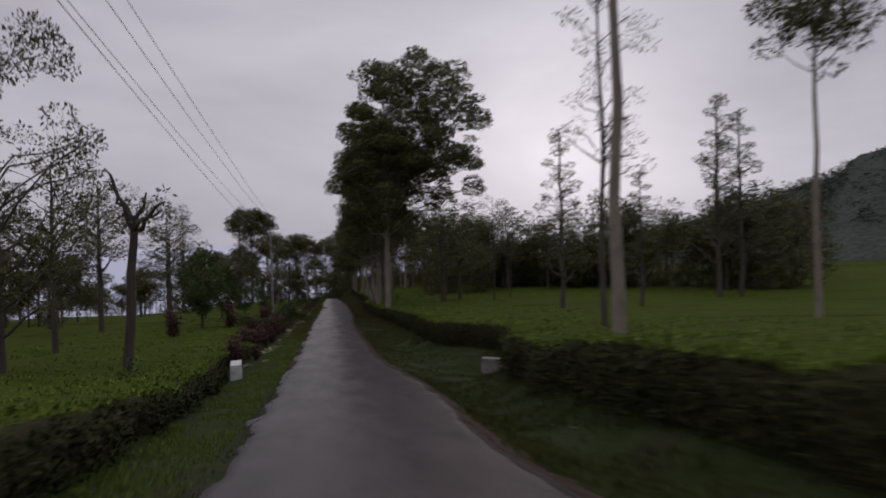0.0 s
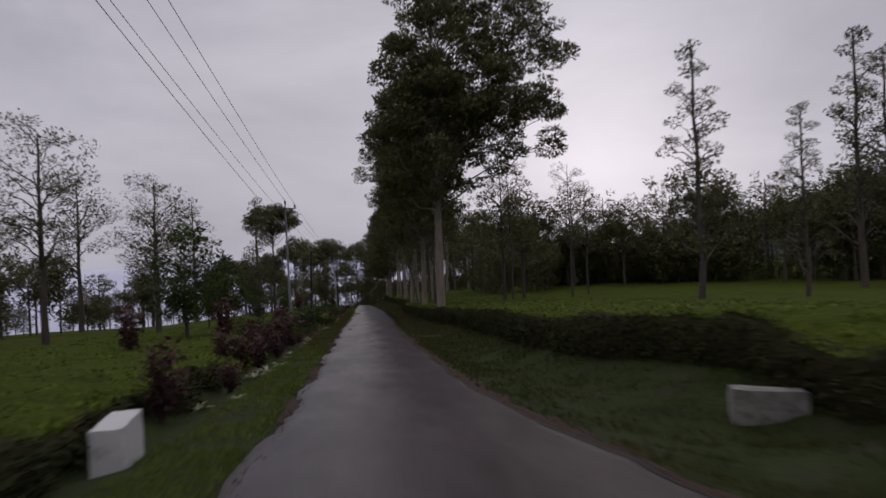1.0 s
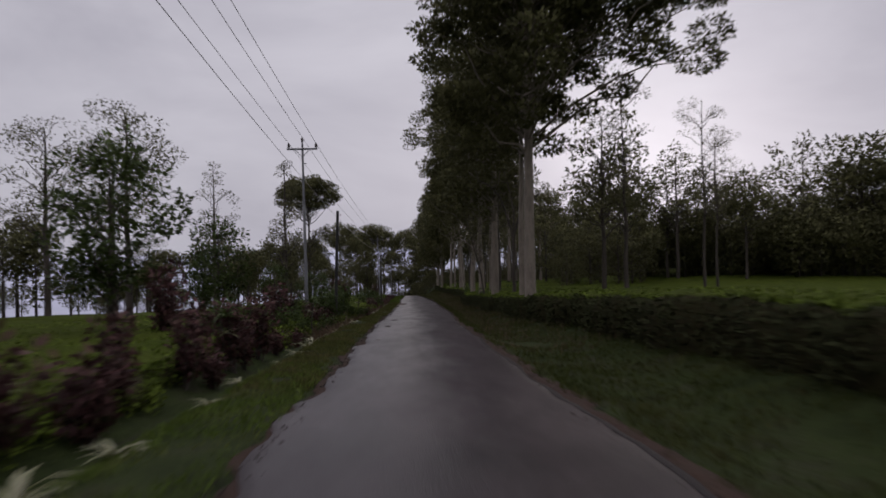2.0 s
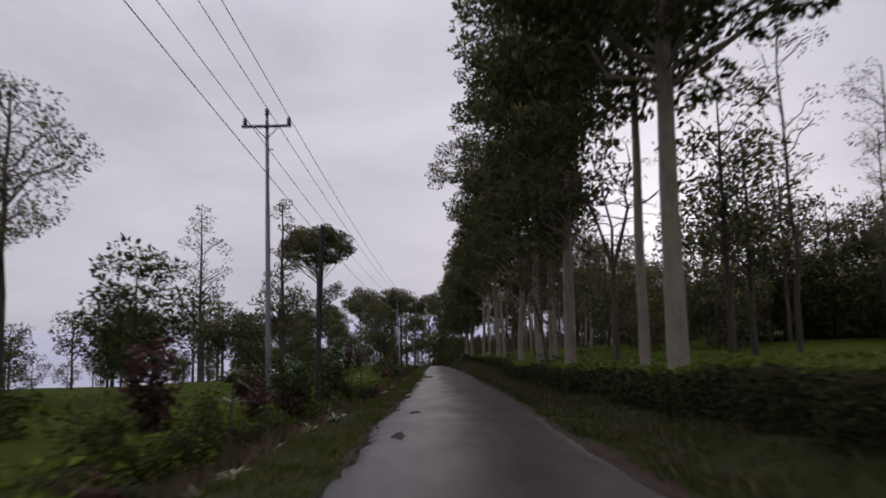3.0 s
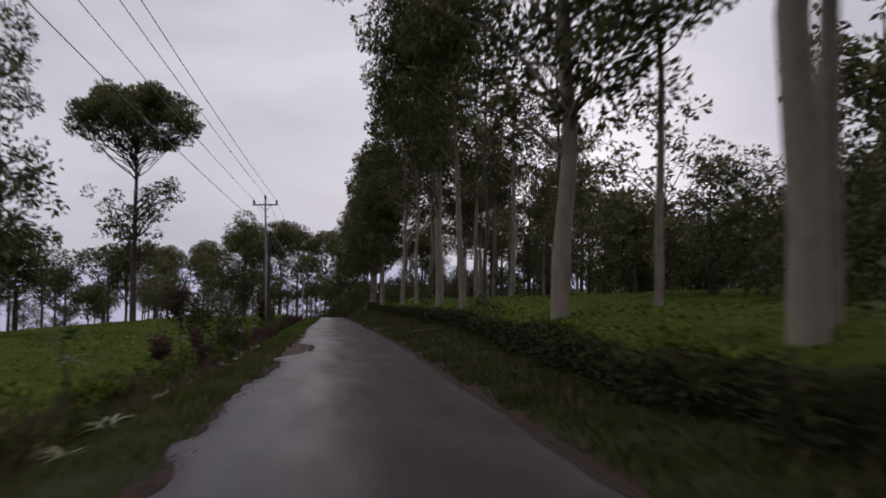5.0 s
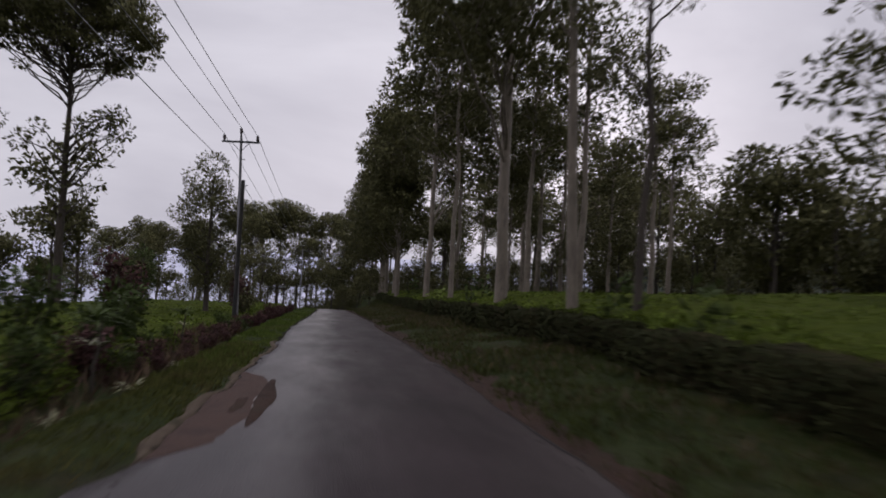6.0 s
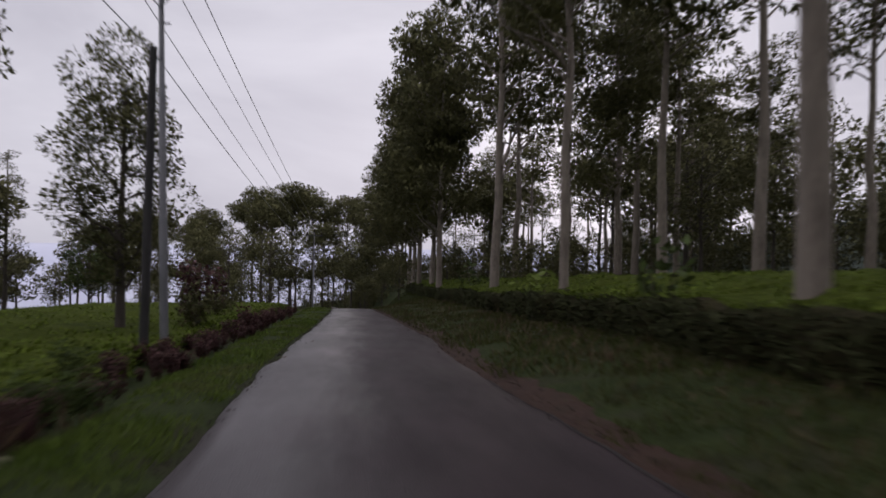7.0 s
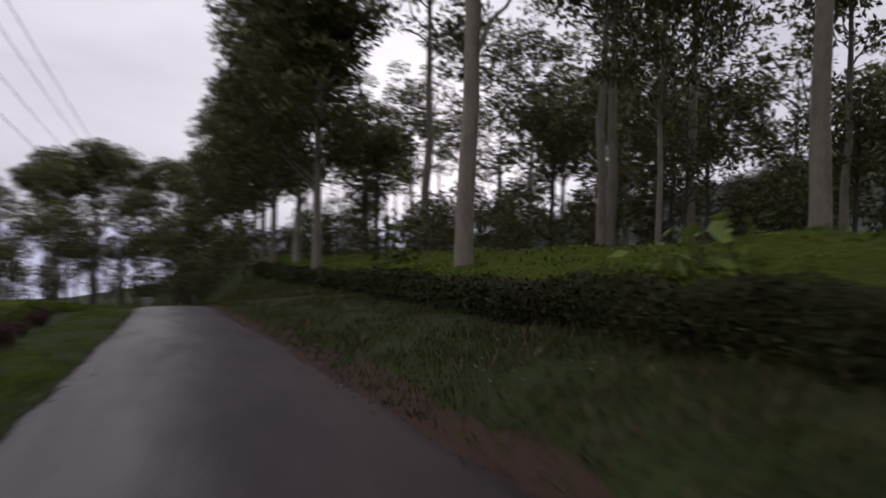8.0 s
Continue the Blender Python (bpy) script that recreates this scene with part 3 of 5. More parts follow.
blades("verge_grass", 36000, -6, 52, lambda y: edge_left(y) - 0.12, lambda y: edge_left(y) - 1.75, 0.12, GRASS, "short green grass on the road verge")
blades("verge_grass", 42000, 48, 122, lambda y: edge_left(y) - 0.12, lambda y: edge_left(y) - 1.5, 0.14, DRY_GRASS, "short olive-brown grass on the crumbling road verge")
blades("verge_grass", 46000, 116, 190, lambda y: edge_left(y) - 0.1, lambda y: edge_left(y) - 1.6, 0.12, GRASS, "short green grass on the road verge")
blades("verge_grass", 120000, -6, 190, lambda y: edge_right(y) + 0.1, lambda y: tea_right(y) + 0.1, 0.17, SHADED_GRASS, "rough olive grass on the sloping verge below the tea, darkened for shade")


# ---- trees ----
def crown_mesh(name, clumps, per, size, mat, rng, droop=0.0):
    """Leaves gathered in clumps (centre, radius, flatness)."""
    C, W, S = [], [], []
    for (cx, cy, cz), r, flat in clumps:
        n = max(6, int(per * r * r))
        d = unit(rng.normal(0, 1, (n, 3)))
        rad = r * rng.uniform(0.35, 1.0, n) ** 0.5
        p = d * rad[:, None] * (1, 1, flat)
        C.append(p + (cx, cy, cz))
        w = d * 0.8 + rng.normal(0, 0.6, (n, 3)) + (0, 0, -droop)
        W.append(unit(w))
        S.append(d)
    C, W, S = np.concatenate(C), np.concatenate(W), np.concatenate(S)
    n = len(C)
    U = unit(np.cross(W, unit(rng.normal(0, 1, (n, 3)))))
    L = size * rng.uniform(0.6, 1.4, n)
    v, f = leaf_quads(C, W, U, L, L * rng.uniform(0.35, 0.55, n))
    whole = unit((C - C.mean(0)) / (C.std(0) + 0.1))
    return leafy(name, v, S * 0.8 + whole * 0.6 + rng.normal(0, 0.25, (n, 3)), mat)


def wobble_line(p, q, n, amount, rng, sag=0.0):
    p, q = np.asarray(p, float), np.asarray(q, float)
    t = np.linspace(0, 1, n)[:, None]
    line = p + (q - p) * t
    line[1:-1] += rng.normal(0, amount, (n - 2, 3))
    line[:, 2] += sag * np.sin(np.pi * t[:, 0])
    return line


def tree(kind, seed, H, r0, clumps, per, size, leaf, bark, limb_share=0.5, lean=(0, 0), droop=0.0, flare=1.5, split=False):
    """A tree standing at the origin: trunk, limbs and crown under one Empty."""
    rng = np.random.default_rng(seed)
    root = new(kind)
    t = np.array([0, 0.022, 0.05, 0.125, 0.25, 0.375, 0.5, 0.625, 0.75, 0.875, 1.0])
    n = len(t)
    line = np.stack([lean[0] * t ** 1.5, lean[1] * t ** 1.5, H * t - 0.4], -1)
    line[4:-1, :2] += rng.normal(0, 0.0035 * H, (n - 5, 2))
    radii = r0 * (1 - 0.82 * t)
    radii[0] *= flare
    radii[1] *= 1 + (flare - 1) * 0.25
    pieces = [tube(line, radii, 10)]
    for c, r, flat in clumps:
        if rng.uniform() > limb_share:
            continue
        c = np.array(c)
        zs = np.clip(c[2] - rng.uniform(0.5, 1.1) * np.hypot(c[0], c[1]) * 0.8 - 0.3, H * 0.15, H * 0.95)
        i = zs / H
        start = np.array([np.interp(zs, line[:, 2], line[:, 0]), np.interp(zs, line[:, 2], line[:, 1]), zs])
        rr = r0 * (1 - 0.82 * i) * 0.42
        limb = (tube(wobble_line(start, c, 5, 0.05 * np.linalg.norm(c - start), rng, 0.05 * np.linalg.norm(c - start)), np.linspace(rr, 0.02, 5), 5))
        if split:
            child("limb", mesh_of("limb", *limb, bark, True), root)
        else:
            pieces.append(limb)
    child("trunk", mesh_of("trunk", *joined(pieces), bark, True), root)
    child("crown", crown_mesh("crown", clumps, per, size, leaf, rng, droop), root)
    return root


def shell_clumps(rng, ellipsoids, r=(0.7, 1.4), flat=0.6, inner=0.25, power=0.45):
    """Clumps spread through the outer part of some ellipsoids (cx, cy, cz, rx, ry, rz, count)."""
    out_ = []
    for cx, cy, cz, rx, ry_, rz, k in ellipsoids:
        d = unit(rng.normal(0, 1, (k, 3)))
        s = rng.uniform(inner, 1.0, k) ** power
        for a, b in zip(d, s):
            out_.append(((cx + a[0] * rx * b, cy + a[1] * ry_ * b, cz + a[2] * rz * b), rng.uniform(*r), flat))
    return out_


def row_tree(seed, H, bare, r0, reach, shift=(0, 0), k=70, per=120, size=0.28):
    rng = np.random.default_rng(seed + 100)
    mid = (H + bare) / 2
    ell = [(shift[0], shift[1], mid + 0.18 * (H - bare), reach, reach * 0.95, (H - bare) * 0.36, k),
           (shift[0] * 0.7, shift[1], mid + 0.1 * (H - bare), reach * 0.55, reach * 0.55, (H - bare) * 0.28, int(k * 0.35)),
           (shift[0] * 0.3 - 0.8, shift[1], bare + 0.25 * (H - bare), reach * 0.72, reach * 0.8, (H - bare) * 0.28, int(k * 0.55))]
    if seed == 1:
        ell = [(3.0, 0, 20.3, 8.1, 7.2, 7.0, 185), (-0.7, 0, 14.2, 4.9, 5.0, 6.4, 70), (5.6, 0, 14.6, 4.8, 4.6, 3.6, 36), (2.4, 0, 19.5, 4.6, 4.6, 4.6, 46)]
    return tree("roadside_tree", seed, H * 0.93, r0, shell_clumps(rng, ell, (0.7, 1.35), 0.5), per, size, LEAF_DARK, BARK_PALE, 0.4, split=seed == 1)


def spire_tree(seed, H, reach, leaf=None):
    """A narrow, airy tree with whorled boughs and a pointed top."""
    rng = np.random.default_rng(seed + 200)
    clumps = []
    for z in np.arange(H * 0.28, H, 0.65):
        u = (z - H * 0.28) / (H * 0.72)
        w = reach * (1 - u) ** 0.7 * rng.uniform(0.55, 1.15) + 0.15
        for _ in range(4 if u < 0.7 else 2):
            a = rng.uniform(0, 6.28)
            q = w * rng.uniform(0.45, 1.0)
            clumps.append(((math.cos(a) * q, math.sin(a) * q, z + rng.uniform(-0.3, 0.3) + 0.15 * q), rng.uniform(0.35, 0.6), 0.5))
    return tree("silky_oak", seed, H, 0.13 + 0.006 * H, clumps, 260, 0.18, leaf or LEAF_AIRY, BARK_DARK, 0.7)


def airy_tree(seed, H, reach, k=42, leaf=None, per=70, size=0.26, trunk=None, lean=(0, 0)):
    """A thin crown of separate leafy sprays with the sky between them."""
    rng = np.random.default_rng(seed + 300)
    clumps = shell_clumps(rng, [(0, 0, H * 0.72, reach, reach, H * 0.27, k), (0, 0, H * 0.5, reach * 0.8, reach * 0.8, H * 0.12, k // 4)], (0.45, 0.95), 0.55)
    return tree("shade_tree", seed, H * 0.95, trunk or 0.10 + 0.008 * H, clumps, per, size, leaf or LEAF_AIRY, BARK_DARK, 0.75, lean)


def round_tree(seed, H, reach, bare, k=60, bark=None, per=100, size=0.3, trunk=None):
    """A bare pole of a trunk under a dense flat-topped crown."""
    rng = np.random.default_rng(seed + 400)
    mid = (H + bare) / 2
    clumps = shell_clumps(rng, [(0, 0, mid, reach, reach, (H - bare) / 2, k)], (0.75, 1.35), 0.55, 0.02, 0.5)
    return tree("umbrella_tree", seed, H * 0.92, trunk or 0.12 + 0.007 * H, clumps, per, size, LEAF_DARK, bark or BARK_DARK, 0.6)


def umbrella_tree(seed, H, reach):
    """A tall bare pole with a ragged flat dome and loose, drooping boughs some way below it."""
    rng = np.random.default_rng(seed + 450)
    clumps = []
    for k in range(105):
        a, u = rng.uniform(0, 6.28), rng.uniform(0, 1) ** 0.55
        clumps.append(((math.cos(a) * reach * u, math.sin(a) * reach * u, H - 1.0 - 3.0 * u ** 2.2 - rng.uniform(0, 1.5)), rng.uniform(0.5, 1.1), 0.5))
    for k in range(80):
        a, u = rng.uniform(0, 6.28), rng.uniform(0.2, 0.95)
        clumps.append(((math.cos(a) * reach * u, math.sin(a) * reach * u, H - rng.uniform(3.0, 6.2)), rng.uniform(0.4, 0.85), 0.5))
    for b in range(5):
        a, r, z = rng.uniform(0, 6.28), reach * rng.uniform(0.4, 0.7), H - rng.uniform(9.0, 11.0)
        for k in range(4):
            clumps.append(((math.cos(a) * r + rng.normal(0, 0.5), math.sin(a) * r + rng.normal(0, 0.5), z - 0.5 * k * rng.uniform(0.3, 1.0)), rng.uniform(0.35, 0.65), 0.9))
    return tree("umbrella_tree", seed, H * 0.93, 0.27, clumps, 210, 0.26, LEAF_DARK, BARK_DARK, 0.75, split=True)


def bushy_tree(seed, H, reach, leaf=None, k=50, per=130, size=0.26, limbs=0.5):
    rng = np.random.default_rng(seed + 500)
    clumps = shell_clumps(rng, [(0, 0, H * 0.58, reach, reach, H * 0.42, k)], (0.45, 0.9), 0.75)
    return tree("broadleaf_tree", seed, H * 0.9, 0.09 + 0.008 * H, clumps, per, size, leaf or LEAF_FRESH, BARK_DARK, limbs)


def put(ob, x, y, turn=0.0, size=1.0, label="", category="tree", group=""):
    ob.location, ob.rotation_euler, ob.scale = (x, y, gz(x, y)), (0, 0, turn), (size, size, size)
    return tagged(ob, label, category, group)


def again(ob, x, y, turn, size, label=""):
    c = copy_thing(ob, Matrix.LocRotScale((x, y, gz(x, y)), Euler((0, 0, turn)), None))
    c.scale = (size, size, size)
    return tagged(c, label) if label else c


ROW = "roadside trees in a row"
ROW_LABEL = "tall tree with a pale bare trunk and dense dark crown"
rows_ = [put(row_tree(1, 26.5, 7.0, 0.30, 7.4, (3.3, 0), 165, 200), 6.15, 70.4, 0.0, 1.0, "huge pale-trunked tree with a spreading dark crown beside the road", "tree", ROW),
         put(row_tree(2, 23, 7.2, 0.30, 4.2, (-0.2, 0), 80), 6.15, 84.0, 0.5, 1.0, ROW_LABEL, "tree", ROW),
         put(row_tree(3, 26, 6.5, 0.27, 4.8, (1.7, 0.4), 84), 6.5, 103.6, 1.0, 1.0, ROW_LABEL, "tree", ROW),
         put(row_tree(4, 25, 9.5, 0.165, 4.7, (-0.5, 0), 72, 115), 7.4, 140.8, 0.2, 1.0, ROW_LABEL, "tree", ROW),
         put(row_tree(5, 20, 5.0, 0.24, 3.7, (-0.3, 0), 80, 85, 0.34), 6.8, 167.5, 0.2, 1.0, "dark roadside tree leafy almost to the ground", "tree", ROW),
         put(row_tree(6, 24, 7.0, 0.265, 4.3, (0.2, 0), 84, 125), 6.32, 93.9, 1.4, 1.0, ROW_LABEL, "tree", ROW),
         put(row_tree(7, 21, 9.0, 0.18, 2.4, (0.3, 0), 40, 110), 7.2, 94.6, 2.4, 1.0, "slim pale-trunked tree with a narrow dark crown", "tree", ROW),
         put(row_tree(8, 25, 10.0, 0.27, 4.9, (-2.3, -2.5), 92, 125), 7.35, 128.8, 0.0, 1.0, "tall pale-trunked tree whose dark crown overhangs the road", "tree", ROW)]
for k, x, y, turn, size in [(6, 6.3, 73.6, 2.2, 1.05), (6, 7.1, 119.7, 0.3, 1.0), 
                            (7, 7.55, 152.2, 3.0, 0.95), (6, 9.0, 103.0, 0.7, 0.8), (3, 13.8, 152.5, 1.2, 0.62), (4, 7.3, 176, 2.2, 1.0), (4, 7.0, 184, 0.9, 1.05),
                            (4, 7.2, 192, 1.5, 1.05), (4, 7.4, 200, 2.5, 1.05), (4, 7.2, 209, 0.5, 1.0), (4, 7.2, 219, 1.0, 1.0), (4, 6.2, 231, 1.0, 1.0), (4, 4.0, 244, 3.0, 1.0)]:
    c = again(rows_[k], x, y, turn, size)
    if y == 119.7:
        c.rotation_euler = (0, -0.06, turn)

# the two tall trunks and the spire beside the first stretch
tall = put(round_tree(11, 26, 4.0, 15.5, 50, BARK_PALE, 100, 0.3, 0.235), 9.1, 20.4, 0.4, 1.0, "tall pale-barked shade tree standing among the tea", "tree", "shade trees in the tea")
thin = put(airy_tree(12, 18, 2.2, 30, LEAF_AIRY, 150, 0.13, 0.15), 11.4, 27.0, 1.1, 1.0, "slender dark-trunked shade tree with a thin crown", "tree", "shade trees in the tea")
again(tall, 27.5, 21.6 + 13, 2.0, 0.95)
spire = put(spire_tree(13, 17, 2.6), 20.0, 56.4, 0.0, 1.0, "narrow airy silky oak with a pointed top", "tree", "shade trees in the tea")
for x, y, turn, top in [(28.5, 58.8, 1.0, 8.3), (48.8, 79, 2.2, 20.5), (51.7, 78.8, 0.4, 18.4)]:
    again(spire, x, y, turn, (top - gz(x, y)) / 17.3)
feather = put(airy_tree(14, 14, 1.8, 20, LEAF_AIRY, 140, 0.13, 0.11), 7.25, 89.6, 0.6, 1.0, "slim dark-trunked tree with feathery sprays of leaf", "tree", "shade trees in the tea")
again(feather, 7.4, 116.5, 2.0, 1.05)
again(feather, 8.4, 109.3, 3.0, 0.9)
put(airy_tree(15, 8.5, 1.9, 22, LEAF_AIRY, 190, 0.11, 0.10, (-1.7, 0.3)), 6.1, 88.9, 0, 1.0, "dark slanting tree with feathery sprays of leaf", "tree", "shade trees in the tea")
again(thin, 20.3, 82, 0.3, 0.85)
again(thin, 24.0, 88, 1.3, 0.8)
again(feather, 13.5, 78, 2.3, 1.1)


def fan_tree(seed):
    """A small, almost leafless tree: limbs rise from one fork and spread like a fan, with drooping wisps of leaf."""
    rng = np.random.default_rng(seed)
    root = new("bare_acacia")
    child("trunk", mesh_of("trunk", *tube(wobble_line((0, 0, -0.4), (0.05, 0, 4.45), 6, 0.03, rng), np.linspace(0.13, 0.095, 6), 9), BARK_DARK, True), root)
    clumps = []
    for way in [[(-0.1, 0.1, 5.1), (-0.45, 0.25, 6.4), (-0.75, 0.4, 7.1), (-1.3, 0.5, 7.7), (-2.0, 0.6, 8.1)], [(0.25, -0.1, 5.2), (0.5, -0.3, 6.2), (0.62, -0.4, 6.7), (1.2, -0.6, 6.8), (1.9, -0.8, 7.4)],
                [(0.35, -0.2, 5.6), (0.6, -0.3, 6.6), (0.55, -0.1, 7.3), (0.9, 0.1, 8.3), (0.8, 0.2, 9.2)], [(0.1, 0.2, 5.0), (0.2, 0.4, 6.0), (0.05, 0.6, 6.9), (-0.1, 0.7, 7.8), (-0.4, 0.8, 8.8)]]:
        line = np.array([(0.05, 0, 4.35), *way])
        child("limb", mesh_of("limb", *tube(line, np.linspace(0.075, 0.016, 6), 7), BARK_DARK, True), root)
        for i in (1, 2, 3, 4):
            for side in (-1, 1):
                tip = line[i] + (side * rng.uniform(0.5, 1.15), rng.normal(0, 0.4), rng.uniform(-0.1, 0.5))
                child("branch", mesh_of("branch", *tube(wobble_line(line[i], tip, 5, 0.03, rng, 0.12), np.linspace(0.024, 0.007, 5), 5), BARK_DARK, True), root)
                clumps.append((tuple(tip), rng.uniform(0.2, 0.36), 0.3))
        clumps.append((tuple(line[-1]), rng.uniform(0.25, 0.4), 0.35))
    child("crown", crown_mesh("crown", clumps, 260, 0.1, LEAF_AIRY, rng, 0.3), root)
    return root


put(fan_tree(21), 6.35, 77.1, 0, 1.0, "small nearly bare acacia with dark limbs fanning out", "tree")

# the wood behind the tea
wood_a = put(round_tree(31, 15, 4.0, 6.5, 50, None, 45, 0.44), 24, 112, 0, 1.0, "dark wood tree with a slim trunk and rounded crown", "tree", "trees of the wood")
wood_b = put(airy_tree(32, 16, 3.2, 46, LEAF_DARK, 50, 0.36), 29, 108, 0, 1.0, "slim-trunked wood tree with a loose dark crown", "tree", "trees of the wood")
wood_c = put(bushy_tree(33, 9, 3.4, LEAF_DARK, 44, 50, 0.43, 0.15), 33, 112, 0, 1.0, "low dark bushy tree at the edge of the wood", "tree", "trees of the wood")
rng = np.random.default_rng(5)
edge = np.array([(64, 88), (46, 97), (32, 106), (25, 116), (23, 140), (21, 165), (17, 195), (14, 230)])
for i in range(105):
    u = rng.uniform(0, len(edge) - 1.001)
    j = int(u)
    p = edge[j] + (edge[j + 1] - edge[j]) * (u - j)
    depth = rng.uniform(0, 1) ** 1.4 * 45
    x, y = p[0] + depth * 0.75 + rng.normal(0, 1.5), p[1] + depth * 0.45 + rng.normal(0, 1.5)
    low = 1.0 if y < 112 else 0.6
    again([wood_a, wood_b, wood_c][int(rng.choice(3, p=[0.4, 0.35, 0.25]))], x, y, rng.uniform(0, 6.28), low * rng.uniform(0.75, 1.12))
for i in range(75):
    u = rng.uniform(0, len(edge) - 1.001)
    j = int(u)
    p = edge[j] + (edge[j + 1] - edge[j]) * (u - j)
    again(wood_c, p[0] + rng.uniform(1, 14), p[1] + rng.uniform(0, 7), rng.uniform(0, 6.28), rng.uniform(0.3, 0.52))

for i in range(54):
    u = rng.uniform(0, 2.8) if i < 38 else rng.uniform(2.5, 4.4)
    j = int(u)
    p = edge[j] + (edge[j + 1] - edge[j]) * (u - j)
    again(wood_c, p[0] + rng.uniform(0, 10), p[1] + rng.uniform(0, 6), rng.uniform(0, 6.28), rng.uniform(0.6, 1.05))
for x, y, size in [(26, 158, 0.6), (29.5, 157, 0.65), (33, 156, 0.7), (37, 155, 0.7)]:
    again(wood_c, x, y, x, size)
for x, y, size in [(14.5, 86, 0.95), (17.5, 90, 0.9)]:
    again(wood_b, x, y, rng.uniform(0, 6.28), size)
broad = put(bushy_tree(71, 14, 4.6, LEAF_DARK, 70, 75, 0.36, 0.3), 24, 165, 0, 1.0, "broad dark-crowned tree behind the tea", "tree", "trees of the stand")
for x, y, size in [(28.5, 116, 0.75), (18.5, 104.5, 0.58), (21.0, 103.2, 0.6), (15.5, 102.0, 0.4), (24.5, 107, 0.62), (34, 112, 0.9), (30, 161, 1.0), (36, 160, 0.95), (30, 173, 1.1), (39, 170, 1.1), (46, 166, 1.0)]:
    again(broad, x, y, rng.uniform(0, 6.28), size)
for x, y, top in [(46, 113, 10.0), (40.5, 115, 6.6), (52, 112, 7.0), (35, 117, 4.2), (58, 108, 5.0), (42, 105, 3.0), (49, 103, 3.4), (41.7, 194, 14.0),
                  (17.4, 107.8, -1.0), (18.4, 116.3, 0.2), (19.1, 113.0, -0.6), (20.1, 106.5, 0.9), (23.0, 105.0, 1.9), (16.8, 118, 3.4)]:
    again(broad, x, y, x, (top - gz(x, y)) / 13.6)
for x, y, size in [(10.5, 163, 0.4), (12.5, 167, 0.5), (15, 164, 0.45), (17.5, 168, 0.55), (20, 165, 0.5), (22.5, 169, 0.55), (12, 176, 0.5), (16, 178, 0.55), (20, 180, 0.6), (11, 186, 0.5), (25, 166, 0.55), (13.5, 171, 0.45), (18.5, 173, 0.5)]:
    again(wood_c, x, y, y, size)
for x, y, size in [(20.5, 170, 0.8), (15, 190, 0.85), (13.2, 180, 0.8)]:
    again(wood_a, x, y, y, size)
stand = put(round_tree(34, 20, 3.2, 9.5, 34, BARK_PALE, 80, 0.34), 19.2, 138, 0, 0.64, "slim tree of the stand behind the tea", "tree", "trees of the stand")
for x, y, size in [(22, 153, 0.7), (30, 176, 1.05), (17, 160, 0.95), (19.8, 158, 0.9)]:
    again(stand, x, y, rng.uniform(0, 6.28), size)
for gy in np.arange(141, 236, 7.0):
    for gx in np.arange(13.5, 46, 7.0):
        if rng.uniform() < 0.42 and gx < 0.62 * (gy - 108) and (gx > 19 or gy < 155 or rng.uniform() < 0.45):
            again(stand, gx + rng.normal(0, 1.6) + max(0, 150 - gy) * 0.3, gy + rng.normal(0, 1.8), rng.uniform(0, 6.28), rng.uniform(0.78, 1.1))
for x, y, size in [(27, 190, 1.0), (31, 186, 1.05), (36, 196, 1.1), (19, 204, 0.9), (42, 190, 1.1)]:
    again((wood_a, wood_b)[int(x) % 2], x, y, x, size)
for i in range(26):
    y = rng.uniform(178, 250)
    again(wood_c, float(edge_right(y)) + rng.uniform(2.4, 8.5), y, rng.uniform(0, 6.28), rng.uniform(0.35, 0.65))
for i in range(18):
    y = rng.uniform(196, 262)
    again(wood_c, float(edge_right(y)) + rng.uniform(6, 18), y, rng.uniform(0, 6.28), rng.uniform(0.35, 0.55))

# trees beside the left verge and out over the field
put(bushy_tree(41, 14, 3.8, LEAF_DARK, 74, 330, 0.16), -11.5, 26.5, 0, 1.0, "dark leafy tree rising from the tea", "tree")
oak_l = put(airy_tree(42, 12, 3.4, 44, LEAF_DARK, 170, 0.16), -15.0, 41.0, 0, 1.0, "loose-crowned dark shade tree in the tea", "tree", "shade trees in the lower field")
airy_l = put(airy_tree(43, 11, 2.6, 34, None, 150, 0.15), -16.3, 75.5, 0, 1.0, "thin airy shade tree showing the sky between its leaves", "tree", "shade trees in the lower field")
spire_l = put(spire_tree(44, 14, 2.4), -14.5, 119.5, 0, 1.25, "pointed airy silky oak in the lower field", "tree", "shade trees in the lower field")
put(umbrella_tree(45, 21, 4.9), -15.3, 145.5, 0, 1.0, "tall umbrella-crowned tree on a bare pale trunk", "tree", "shade trees in the lower field")
put(airy_tree(48, 20, 3.0, 44, None, 60), -25.4, 128.6, 0, 1.0, "tall thin shade tree with a loose open crown", "tree", "shade trees in the lower field")
green_l = put(bushy_tree(46, 7.5, 2.2, LEAF_FRESH, 48), -10.8, 62.0, 0, 1.0, "fresh green broadleaf tree behind the red shrubs", "tree", "green trees by the verge")
put(bushy_tree(47, 8.5, 1.6, LEAF_DARK, 62, 420, 0.14), -5.9, 140.2, 0, 1.0, "dark green young tree beside the power pole", "tree", "green trees by the verge")
for x, y, turn, size in [(-11.8, 80, 2.0, 0.85), (-14.5, 86, 0.5, 0.6), (-9.5, 104, 2.8, 0.5), (-11, 94, 1.2, 0.55), (-16, 166, 1, 0.7)]:
    again(green_l, x, y, turn, size)
